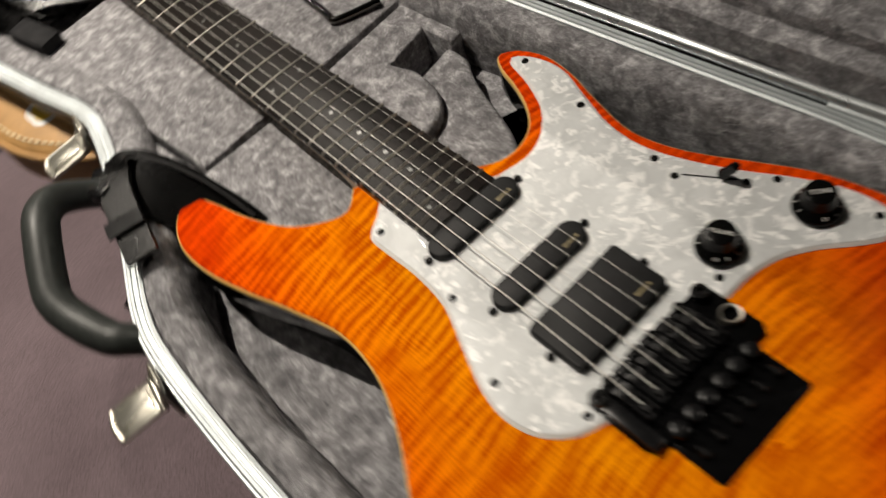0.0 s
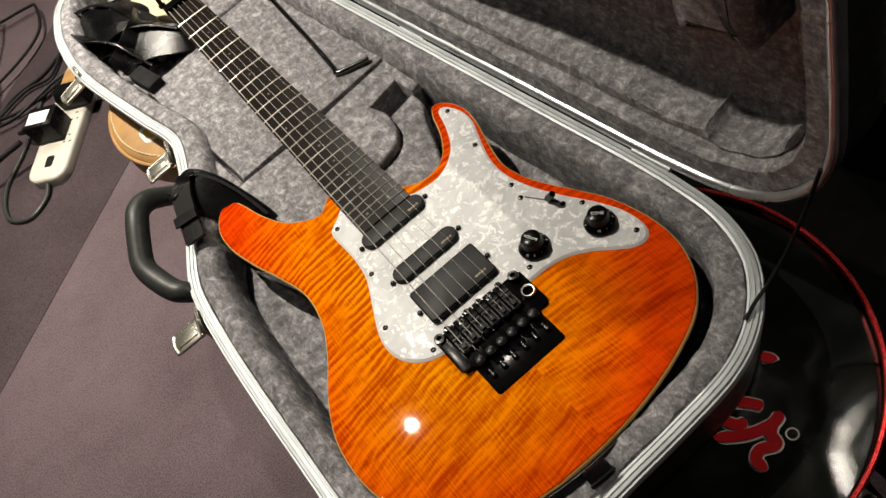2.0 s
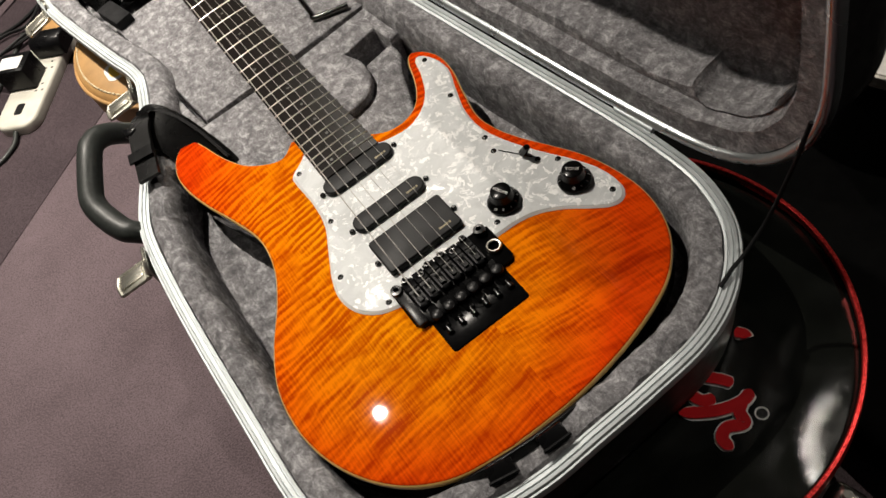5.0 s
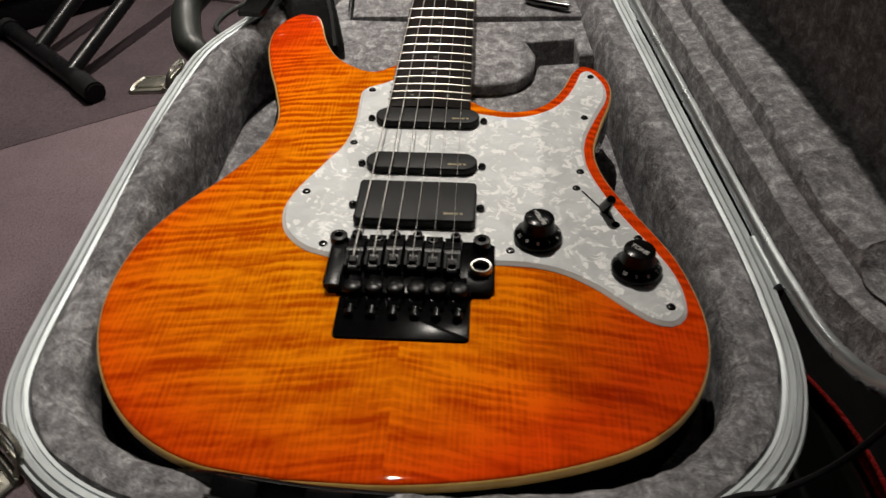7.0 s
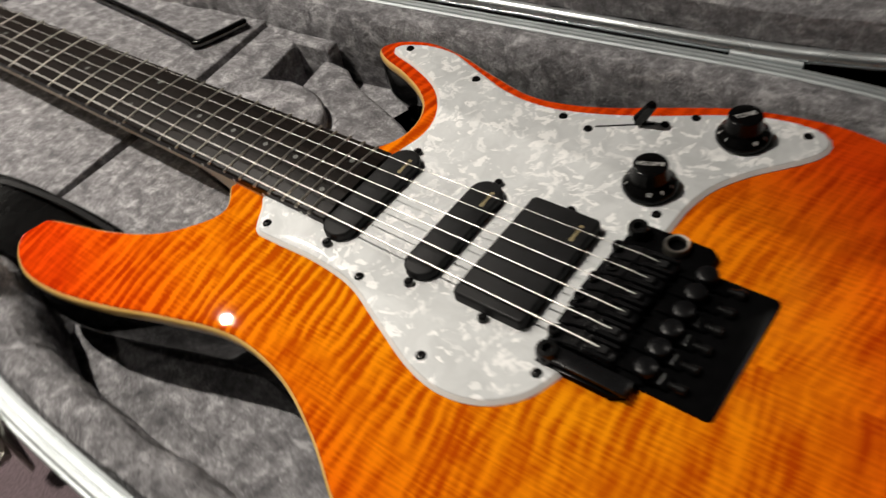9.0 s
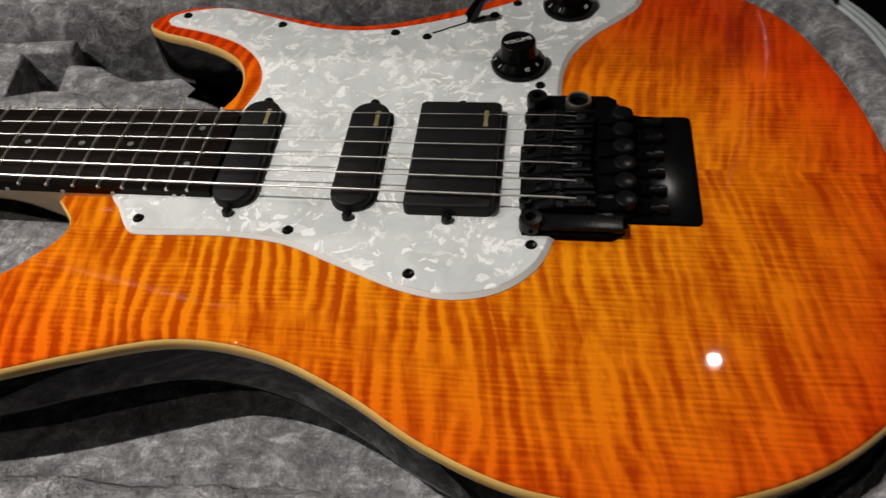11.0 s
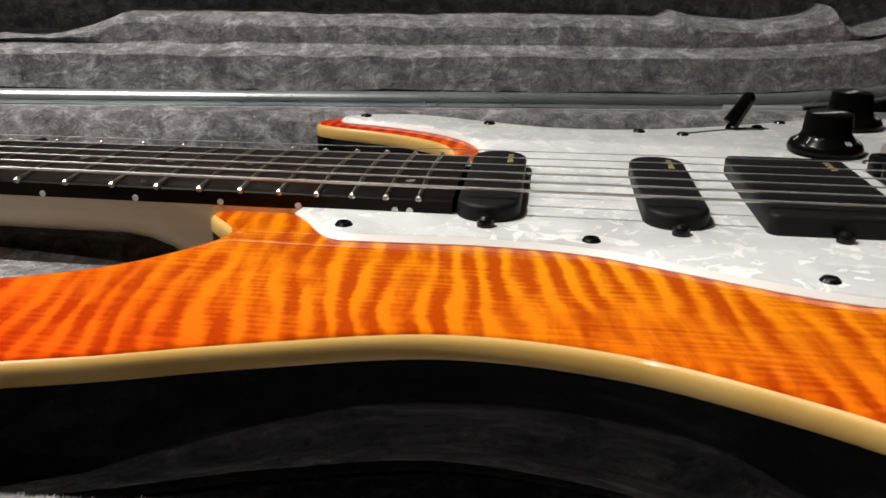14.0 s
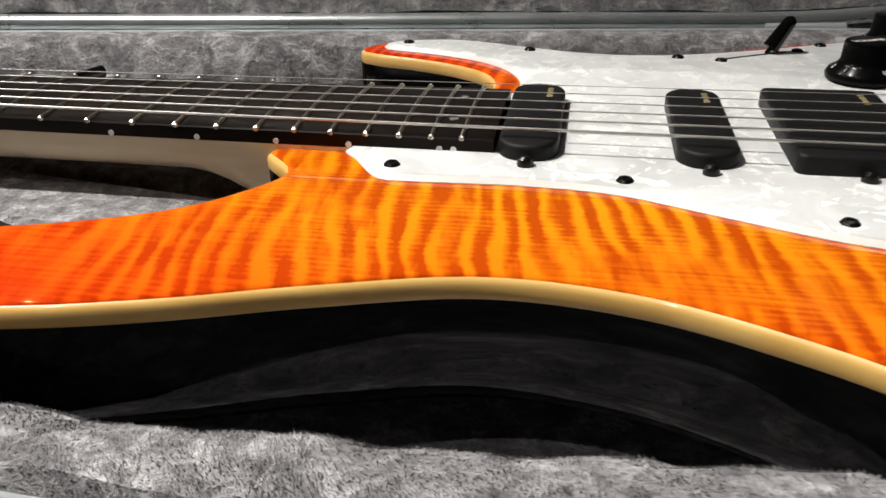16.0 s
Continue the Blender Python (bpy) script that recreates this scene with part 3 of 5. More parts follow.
def knob(guitar, name, x, y, word, turn):
    e = new(name)
    e.parent, e.matrix_basis = guitar, pose(x, y, 0.0, 0, 0, turn)
    e["label"] = f"black bell knob with white {word.lower()} lettering"
    part("body", lathe([(0, 0.001), (0.0135, 0.001), (0.0138, 0.0025), (0.0128, 0.0045), (0.0100, 0.0062), (0.0090, 0.0080), (0.0086, 0.0138), (0.0084, 0.0150), (0.0078, 0.0154), (0, 0.0152)], 48), KNOB_BLACK, e)
    cu = bpy.data.curves.new("lettering", "FONT")
    cu.body, cu.size, cu.align_x, cu.align_y, cu.extrude = word, 0.0035 if len(word) > 4 else 0.0041, "CENTER", "CENTER", 0.00008
    t = new("lettering_curve", cu)
    me = bpy.data.meshes.new_from_object(t.evaluated_get(bpy.context.evaluated_depsgraph_get()))
    bpy.data.objects.remove(t)
    me.materials.append(WHITE_PRINT)
    w = new("lettering", me)
    w.parent, w.matrix_basis = e, pose(0, 0, 0.01535)
    for k in range(10):
        a = radians(200 - k * 32)
        cu = bpy.data.curves.new("numeral", "FONT")
        cu.body, cu.size, cu.align_x, cu.align_y, cu.extrude = str(k + 1), 0.0029, "CENTER", "CENTER", 0.00008
        t = new("numeral_curve", cu)
        me = bpy.data.meshes.new_from_object(t.evaluated_get(bpy.context.evaluated_depsgraph_get()))
        bpy.data.objects.remove(t)
        me.materials.append(WHITE_PRINT)
        o = new("numeral", me)
        o.parent = e
        o.matrix_basis = pose(0, 0, 0, 0, 0, math.degrees(a) + 90) @ pose(0, -0.01185, 0.0057, 35, 0, 0)


def build_guitar():
    g = thing("electric_guitar", "orange flamed-maple electric guitar with white pearloid pickguard in a plush case", "guitar")
    # top, binding, sides
    part("top", loft(BODY, [(0.0011, -0.0032), (0.0014, -0.0027), (0.0021, -0.0023), (0.0034, -0.0022), (0.0050, -0.0022)], top=True), FLAME, g, "orange flamed maple top under clear gloss")
    part("binding", loft(BODY, [(0.0, -0.0084), (-0.0002, -0.0079), (-0.0002, -0.0048), (0.0003, -0.0036), (0.0011, -0.0031)]), BINDING, g, "natural wood edge band")
    part("body", loft(BODY, [(0.026, -0.0475), (0.017, -0.0465), (0.0095, -0.0435), (0.0045, -0.0395), (0.0014, -0.0345), (0.0, -0.029), (0.0, -0.0085)], bottom=True), GLOSS_BLACK, g, "gloss black back and sides")
    # pickguard
    guard = part("pickguard", loft(GUARD, [(0.0017, -0.0005), (0.0021, -0.0001), (0.0026, 0.0)], top=True), PEARL, g, "white pearloid pickguard")
    part("bevel", loft(GUARD, [(0.0, -0.0024), (0.0, -0.0019), (0.0017, -0.0005)]), WHITE_EDGE, guard, "white bevelled edge")
    first = None
    for x, y in ((115, 208), (106.5, 151), (99.5, 87), (96, 69.5), (116.5, 35), (128, 23), (138.5, -32), (55.5, 8.5), (-50, 9), (-68, 57.5), (-46.5, 112.5), (-42.5, 181)):
        if first is None:
            first = part("screw", screw_head(0.0026), SCREW_BLACK, guard, "black pickguard screw")
            o = first
        else:
            o = new("screw", first.data)
            o.parent, o["label"] = guard, "black pickguard screw"
        o.location = (x / 1000, y / 1000, 0.0)
    # pickups
    for name, y, w, h, r, z1 in (("neck_pickup", 0.1415, 0.070, 0.0185, 0.009, 0.0050), ("middle_pickup", 0.0880, 0.070, 0.0185, 0.009, 0.0048), ("bridge_pickup", 0.0450, 0.0705, 0.0385, 0.003, 0.0060)):
        pk = part(name, pillow(rounded_rect(w, h, r, 8, (0, y)), -0.001, z1, 0.0014), MATT_BLACK, g, "black covered pickup")
        pickup_bars(pk, 0.0225, y - (0.004 if h < 0.03 else 0.0125), z1, 0.00112)
        for sx in (-0.038, 0.038):
            o = part("screw", lathe([(0, 0.0030), (0.0012, 0.0030), (0.0022, 0.0022), (0.0025, 0.0008), (0.0025, -0.001)], 16), SCREW_BLACK, pk, "black height screw")
            o.location = (sx, y, 0)
    # switch
    sw = part("switch", tube([(0.1105, 0.0490, 0.0), (0.1118, 0.0450, 0.0065), (0.1130, 0.0395, 0.0155)], 0.003, 14, 10, radii=lambda t: 0.0010 if t < 0.2 else 0.0036 - 0.0011 * (t - 0.2) if t < 0.86 else 0.0029 * math.sqrt(max(0.02, 1 - ((t - 0.86) / 0.145) ** 2))), GLOSS_BLACK, g, "black bullet-shaped switch tip")
    part("slot", block(0.0011, 0.031, 0.0005, (0, 0, -0.0002), 0.0001, 1), SATIN_BLACK, sw, "narrow dark switch slot").matrix_basis = pose(0.107, 0.0535, 0, 0, 0, 30)
    knob(g, "volume_knob", 0.0710, 0.0200, "VOLUME", -68)
    knob(g, "tone_knob", 0.1235, -0.0045, "TONE", -43)
    # neck and fretboard
    ys = [0.152 + (SCALE - 0.152) * k / 40 for k in range(41)]
    bm, loops = bmesh.new(), []
    for y in ys:
        w = board_width(y) / 2
        row = [bm.verts.new((w * s, y, z)) for s, z in ((-1, -0.0006), (-1, board_top(w, y) - 0.0004))]
        row += [bm.verts.new((w * s, y, board_top(w * s, y))) for s in (-0.985, -0.66, -0.33, 0, 0.33, 0.66, 0.985)]
        row += [bm.verts.new((w * s, y, z)) for s, z in ((1, board_top(w, y) - 0.0004), (1, -0.0006))]
        loops.append(row)
    for a, b in zip(loops, loops[1:]):
        for k in range(len(a)):
            bm.faces.new((a[k], a[(k + 1) % len(a)], b[(k + 1) % len(a)], b[k]))
    bm.faces.new(loops[0]), bm.faces.new(loops[-1])
    board = part("fretboard", bm, ROSEWOOD, g, "dark rosewood fretboard")
    for n in range(1, 25):
        y = SCALE * 2 ** (-n / 12)
        w = board_width(y) / 2 - 0.0002
        pts = [(w * s, y, board_top(w * s, y) + 0.0002) for s in (-1, -0.75, -0.5, -0.25, 0, 0.25, 0.5, 0.75, 1)]
        bm = tube(pts, 0.00074, 8, straight=True)
        for e in (0, -1):
            bmesh.ops.create_icosphere(bm, subdivisions=1, radius=0.00115, matrix=Matrix.Translation(Vector(pts[e]) + Vector((0, 0, -0.0001))))
        part("fret", bm, NICKEL, board, "nickel fret" if n == 1 else "")
    for n in (3, 5, 7, 9, 12, 15, 17, 19, 21, 24):
        y = SCALE * (2 ** (-n / 12) + 2 ** (-(n - 1) / 12)) / 2
        for x in ((-0.0125, 0.0125) if n in (12, 24) else (0,)):
            o = part("inlay", lathe([(0, 0.0002), (0.0015, 0.0002), (0.0016, -0.001)], 18), DOT, board, "small pearl dot")
            o.location = (x, y, board_top(x, y) + 0.00002)
        for dy in ((-0.0022, 0.0022) if n in (12, 24) else (0,)):
            o = part("side_dot", lathe([(0, 0.0002), (0.0010, 0.0002), (0.0010, -0.001)], 12), WHITE_PRINT, board, "white side dot")
            o.matrix_basis = pose(-board_width(y) / 2 - 0.00005, y + dy, 0.0004, 0, -90, 0)
    bm, loops = bmesh.new(), []
    for k in range(61):
        y = 0.150 + (SCALE + 0.012 - 0.150) * k / 60
        w = board_width(min(y, SCALE)) / 2
        heel = max(0.0, min(1.0, (0.262 - y) / 0.055))
        heel = heel * heel * (3 - 2 * heel)
        depth = 0.0155 + (0.648 - y) * 0.006 + 0.0135 * heel
        row = []
        for j in range(13):
            a = math.pi * j / 12
            cx, cz = -math.cos(a), -math.sin(a)
            e = 1.0 - 0.75 * heel
            bx, bz = math.copysign(abs(cx) ** e, cx), -abs(cz) ** e
            row.append(bm.verts.new((w * bx * 0.998, y, -0.0006 + depth * bz)))
        loops.append(row)
    for a, b in zip(loops, loops[1:]):
        for j in range(13):
            bm.faces.new((a[j], a[(j + 1) % 13], b[(j + 1) % 13], b[j]))
    bm.faces.new(loops[0]), bm.faces.new(loops[-1])
    part("neck", bm, NECK_WOOD, g, "bare maple neck")
    head = joined(spline([(-21, 655), (-22, 668), (-36, 684), (-42, 700), (-44, 760), (-40, 815), (-22, 842), (4, 846), (18, 832), (24, 800), (25, 740), (22, 690), (21, 655)]), spline([(21, 655), (-21, 655)]))
    hs = part("headstock", loft(head, [(0.001, -0.019), (0, -0.018), (0, -0.006), (0.001, -0.005)], True, True), NECK_WOOD, g, "natural maple headstock")
    part("nut", block(0.043, 0.014, 0.012, (0, SCALE + 0.008, -0.002), 0.002), BLACK_STEEL, g, "black locking nut")
    for k in range(6):
        x, y = -0.018 + k * 0.0035, 0.688 + k * 0.025
        o = part("tuner", lathe([(0, 0.016), (0.003, 0.016), (0.003, 0.004), (0.005, 0.003), (0.005, 0.0)], 14), BLACK_STEEL, hs, "black tuning post")
        o.location = (x, y, -0.005)
        o = part("tuner_button", block(0.012, 0.014, 0.006, (0, 0, 0), 0.002), BLACK_STEEL, hs, "black tuner button")
        o.location = (-0.056, y, -0.015)
    # strings
    for k in range(6):
        u = k / 5 - 0.5
        r = (0.00050, 0.00041, 0.00032, 0.00024, 0.00018, 0.00014)[k]
        part("string", tube([(u * 0.0535 - 0.003, -0.0090, 0.0072), (u * 0.0535 - 0.003, -0.0005 + 0.0022 * (1 - abs(k - 2.5) / 2.5), 0.0077), (u * 0.0360, SCALE, 0.0074)], r, 8, straight=True), STEEL, g, "steel string" if k == 0 else "")
    # strap button and bridge
    part("strap_button", lathe([(0.007, 0), (0.004, 0.004), (0.004, 0.009), (0.008, 0.011), (0.008, 0.014), (0, 0.015)], 20), BLACK_STEEL, g).matrix_basis = pose(0, -0.146, -0.025, 90, 0, 0)
    build_bridge(g)
    return g


def build_bridge(g):
    br = new("bridge")
    br.parent, br["label"] = g, "black locking tremolo bridge"
    br.location = (-0.003, 0.009, -0.006)
    plate = joined(spline([(-42, 4), (-42, -32)]), spline([(-42, -32), (-38, -38)]), spline([(-38, -38), (-31, -38)]), spline([(-31, -38), (-31, -40)]), spline([(-31, -40), (38, -40)]), spline([(38, -40), (38, -37)]), spline([(38, -37), (47, -37)]),
                   spline([(47, -37), (50, -33)]), spline([(50, -33), (50, 2)]), spline([(50, 2), (46, 5)]), spline([(46, 5), (-39, 5)]), spline([(-39, 5), (-42, 4)]))
    part("base_plate", pillow(plate, 0.0025, 0.0070, 0.0008, 2), BLACK_STEEL, br)
    tail = rounded_rect(0.0695, 0.036, 0.003, 4, (0.0030, -0.0525))
    part("tail_plate", pillow(tail, 0.0025, 0.0050, 0.0008, 2), BLACK_STEEL, br)
    side = [(0.0050, 0.0072), (0.0050, 0.0092), (0.0015, 0.0098), (-0.0030, 0.0118), (-0.0085, 0.0128), (-0.0125, 0.0126), (-0.0150, 0.0112), (-0.0235, 0.0112), (-0.0262, 0.0104), (-0.0262, 0.0072)]
    for k in range(6):
        x = (k / 5 - 0.5) * 0.0535
        back = 0.0022 * (1 - abs(k - 2.5) / 2.5)
        sd = part("saddle", extruded([(y + back, z) for y, z in side], 0.0096, x), SATIN_BLACK, br, "black string saddle" if k == 0 else "")
        for sx in (-0.0036, 0.0036):
            part("cheek", block(0.0020, 0.0130, 0.0026, (x + sx, -0.0195 + back, 0.0110), 0.0004, 1), SATIN_BLACK, sd)
        part("string_lock", block(0.0042, 0.0046, 0.0022, (x, -0.0200 + back, 0.0111), 0.0004, 1), MATT_BLACK, sd)
        part("string_roll", tube([(x - 0.0046, -0.0085 + back, 0.0124), (x + 0.0046, -0.0085 + back, 0.0124)], 0.0010, 8, straight=True), SATIN_BLACK, sd)
        part("intonation_screw", lathe([(0, 0.0030), (0.0013, 0.0030), (0.0014, 0.0046), (0.0026, 0.0045), (0.0029, 0.0040), (0.0029, 0)], 16, (x + (0.0012 if k % 2 else -0.0008), 0.0030 - 0.0045 * (k in (1, 4)), 0.0084)), SCREW_BLACK, sd)
        fx = (k / 5 - 0.5) * 0.0560 + 0.0035
        ft = part("fine_tuner", lathe([(0, 0.0034), (0.0036, 0.0033), (0.0046, 0.0028), (0.0050, 0.0019), (0.0050, 0.0002), (0.0046, -0.0004), (0.003, -0.006)], 24, (fx, -0.0388, 0.0092)), SATIN_BLACK, br, "black round-headed fine tuner" if k == 0 else "")
        arm = [(-0.0270, 0.0072), (-0.0270, 0.0084), (-0.0345, 0.0088), (-0.0450, 0.0078), (-0.0500, 0.0064), (-0.0500, 0.0048), (-0.0450, 0.0050)]
        part("tuner_arm", extruded(arm, 0.0072, fx), BLACK_STEEL, ft)
        part("lock_screw", tube([(fx, -0.0490, 0.0060), (fx, -0.0526, 0.0060), (fx, -0.0527, 0.0060), (fx, -0.0560, 0.0060), (fx, -0.0566, 0.0060)], 0.002, 12, straight=True, radii=lambda t: 0.0017 if t < 0.3 else 0.0026 if t < 0.9 else 0.0019), SCREW_BLACK, ft)
    for x in (-0.0375, 0.0425):
        part("pivot_stud", lathe([(0, 0.003), (0.0022, 0.003), (0.0024, 0.0062), (0.0046, 0.0060), (0.0050, 0.005), (0.0050, 0.0)], 20, (x, 0.0005, 0.0065)), SCREW_BLACK, br, "black pivot stud")
    part("arm_socket", lathe([(0.0046, 0.001), (0.0046, 0.0036), (0.0056, 0.0038), (0.0061, 0.0032), (0.0062, 0)], 28, (0.0425, -0.0190, 0.0070)), NICKEL, br, "bright ring of the arm socket")
    part("side_cheek", block(0.0085, 0.036, 0.0028, (-0.0365, -0.0195, 0.0072), 0.0012), SATIN_BLACK, br)


build_guitar()

# ---- hard case ----
CASE = joined(
    spline([(-192, 0), (-190, -70), (-183, -106), (-166, -133), (-138, -155), (-98, -170), (-44, -178), (3, -177), (51, -175), (98, -171), (132, -160), (160, -141), (181, -117), (193, -89), (199, -55), (198, -7)], 0.006),
    spline([(198, -7), (194, 37), (183, 128), (170, 240), (154, 376), (137, 520), (121, 660)], 0.008),
    spline([(121, 660), (108, 780), (92, 850), (60, 890), (0, 905), (-80, 900), (-125, 870), (-148, 820), (-159, 760), (-158, 672), (-132, 529), (-118, 465), (-121, 430), (-142, 364), (-163, 313), (-183, 266), (-191, 229), (-194, 162), (-194, 90), (-192, 0)], 0.006))


def fluff(amount, seed):
    def wobble(i, k, p):
        n = noise.noise(Vector((p.x * 38, p.y * 38, seed + k * 0.35)))
        m = noise.noise(Vector((p.x * 110, p.y * 110, seed + 7 + k)))
        return (amount * (n * 0.8 + m * 0.4), amount * (n * 0.5 + m * 0.35)) if k else (0, 0)
    return wobble


def shallow(y):
    """0 under the body, 1 under the neck, where the case is shallower."""
    u = max(0.0, min(1.0, (y - 0.36) / 0.09))
    return u * u * (3 - 2 * u)


def shell_lift(depths):
    def lift(i, k, p):
        return 0.0, 0.0345 * shallow(p.y) * depths[k]
    return lift


def lining_lift(amount, seed):
    soft = fluff(amount, seed)

    def lift(i, k, p):
        e, f = soft(i, k, p)
        if p.x < -0.15 and 0 < k < 6:
            # the roll stands fuller at the waist
            f += 0.0050 * math.exp(-((p.y - 0.110) / 0.075) ** 2)
        return e, f + (0.020 * shallow(p.y) * (k - 5) / 3 if k > 5 else 0.0)
    return lift


def lid_lift(amount, seed):
    """The upper tread of the lid's hinge side dips into hollows, with ragged cusps between them."""
    soft = fluff(amount, seed)
    knots = [(-0.30, -0.013), (-0.060, -0.013), (-0.044, -0.006), (-0.038, 0.004), (-0.030, -0.001), (0.0, -0.003), (0.030, -0.001), (0.050, 0.004), (0.056, 0.0), (0.20, 0.0), (0.325, 0.001), (0.345, 0.003), (0.365, -0.006), (0.395, -0.011), (0.9, -0.011)]

    def lift(i, k, p):
        e, f = soft(i, k, p)
        if k < 8 or p.x < 0.05:
            return e, f
        dip = next(v0 + (v1 - v0) * (p.y - y0) / (y1 - y0) for (y0, v0), (y1, v1) in zip(knots, knots[1:]) if y0 <= p.y <= y1) if p.y < 0.9 else 0.0
        return e + dip * min(1.0, (k - 7) / 3), f + 0.25 * min(0.0, dip) * (k < 13)
    return lift


def rim_rings():
    return [(0.0, -0.0170), (-0.0024, -0.0160), (-0.0026, -0.0092), (-0.0018, -0.0080), (-0.0004, -0.0080), (0.0, -0.0072), (0.0008, -0.0062), (0.0028, -0.0060), (0.0032, -0.0072), (0.0040, -0.0072), (0.0044, -0.0058),
            (0.0066, -0.0058), (0.0070, -0.0070), (0.0078, -0.0070), (0.0082, -0.0060), (0.0100, -0.0066), (0.0102, -0.012)]


def build_case():
    c = thing("guitar_case", "open black moulded guitar case with grey plush lining and aluminium rim", "guitar case")
    part("shell", loft(CASE, [(0.020, -0.0845), (0.008, -0.0825), (0.003, -0.076), (0.0015, -0.060), (0.0015, -0.0158)], bottom=True, wobble=shell_lift([1, 1, 0.92, 0.7, 0])), SHELL, c, "black moulded lower shell")
    part("rim", loft(CASE, rim_rings()), ALUMINIUM, c, "pale grooved aluminium rim")
    part("lining", loft(CASE, [(0.0098, -0.0095), (0.0120, -0.0055), (0.018, -0.0035), (0.027, -0.0042), (0.0315, -0.0085), (0.0345, -0.018), (0.036, -0.030), (0.037, -0.058), (0.060, -0.060)], top=True, wobble=lining_lift(0.0028, 3.1)), PLUSH, c, "crushed grey plush lining")
    lid = new("lid")
    lid.parent, lid["label"] = c, "open lid standing upright on its hinges"
    a, b = Vector((0.1985, 0.0, -0.0045)), Vector((0.1545, 0.376, -0.0045))
    turn = Matrix.Rotation(radians(91.1), 4, (b - a).normalized())
    lid.matrix_basis = Matrix.Translation(a + Vector((-0.0085, 0.004, -0.004))) @ turn @ Matrix.Translation(-a)
    part("lid_shell", loft(CASE, [(0.020, 0.074), (0.008, 0.072), (0.003, 0.064), (0.0015, 0.046), (0.0015, 0.0158)], bottom=True), SHELL, lid, "black moulded lid shell")
    part("lid_rim", loft(CASE, [(0.0006, 0.016), (0.0, 0.0155), (0.0, 0.0084), (0.0008, 0.0068), (0.0022, 0.0056), (0.0036, 0.0054), (0.0040, 0.0061), (0.0044, 0.0054), (0.0060, 0.0057), (0.0074, 0.0067), (0.0086, 0.0084), (0.0090, 0.0110)]), LID_METAL, lid, "pale aluminium lid rim")
    # a sloping front, two fuzzy treads, then the wall down to the panel
    part("lid_lining", loft(CASE, [(0.0086, 0.0130), (0.0094, 0.0108), (0.0125, 0.0112), (0.0200, 0.0120), (0.0268, 0.0130), (0.0286, 0.0160), (0.0300, 0.0230), (0.0318, 0.0262), (0.0370, 0.0268), (0.0408, 0.0276), (0.0430, 0.0305), (0.0450, 0.0365), (0.0462, 0.0420), (0.0470, 0.0630), (0.0700, 0.0680)], top=True, wobble=lid_lift(0.0016, 9.4)), PLUSH, lid, "crushed grey plush lid lining")
    pad = rounded_rect(0.118, 0.068, 0.012, 6, (-0.021, -0.085))
    part("lid_pad", loft(pad, [(0, 0.069), (0.0, 0.020), (0.0015, 0.0135), (0.006, 0.0100), (0.018, 0.0085)], top=True), PLUSH, lid, "soft plush lid pad")
    # padded blocks
    part("neck_pad", pillow(joined(spline([(-81, 345), (126, 357)]), spline([(126, 360), (98, 600)]), spline([(98, 600), (-103, 588)]), spline([(-103, 588), (-81, 345)])), -0.044, -0.0215, 0.0025), PLUSH, c, "plush compartment lid under the neck")
    part("side_pad", pillow(joined(spline([(-84, 345), (-106, 588)]), spline([(-106, 588), (-118, 588)]), spline([(-118, 588), (-108, 520), (-92, 450), (-98, 400), (-116, 347)]), spline([(-116, 347), (-84, 345)])), -0.044, -0.0250, 0.003), PLUSH, c, "plush pad beside the compartment")
    part("bass_pad", pillow(joined(spline([(-116, 343), (-112, 324)]), spline([(-112, 324), (-98, 316), (-89, 294), (-81, 266), (-70, 244), (-56, 230), (-42, 222), (-24, 230)]), spline([(-24, 230), (-5, 342)]), spline([(-5, 342), (-116, 343)])), -0.062, -0.0235, 0.0025), PLUSH, c, "plush pad in the upper cutaway")
    part("treble_pad", pillow(joined(spline([(-5, 225), (20, 236), (42, 237), (60, 243), (71, 254), (77, 268), (79, 290)]), spline([(79, 290), (72, 311)]), spline([(72, 311), (124, 320)]), spline([(124, 320), (125, 356)]), spline([(125, 356), (0, 345)]), spline([(0, 345), (-5, 225)])), -0.062, -0.0245, 0.004), PLUSH, c, "plush pad beside the neck")
    part("horn_pad", pillow(joined(spline([(0, 205), (26, 190), (44, 178), (59, 175), (72, 181), (82, 194), (91, 216), (99, 240), (106, 258), (116, 274)]), spline([(116, 274), (118, 297)]), spline([(118, 297), (82, 291)]), spline([(82, 291), (70, 262), (40, 250), (0, 240)]), spline([(0, 240), (0, 205)])), -0.062, -0.0350, 0.004), PLUSH, c, "lower plush pad in the cutaway")
    part("slot_edge", pillow(rounded_rect(0.012, 0.036, 0.002, 3, (0.1195, 0.307), 0.08), -0.062, -0.0240, 0.0025), PLUSH, c, "plush wall at the end of the pick slot")
    part("head_pad", pillow(rounded_rect(0.20, 0.20, 0.03, 6, (-0.02, 0.74)), -0.044, -0.034, 0.006), PLUSH, c, "plush pad under the headstock")
    # hinges
    d = (b - a).normalized()
    st = part("hinge_strip", block(0.012, 0.66, 0.010, (0.004, 0.33, -0.022), 0.001), SATIN_BLACK, c, "black strip behind the hinges")
    st.matrix_basis = Matrix.Translation(a) @ Matrix.Rotation(math.atan2(-d.x, d.y), 4, "Z")
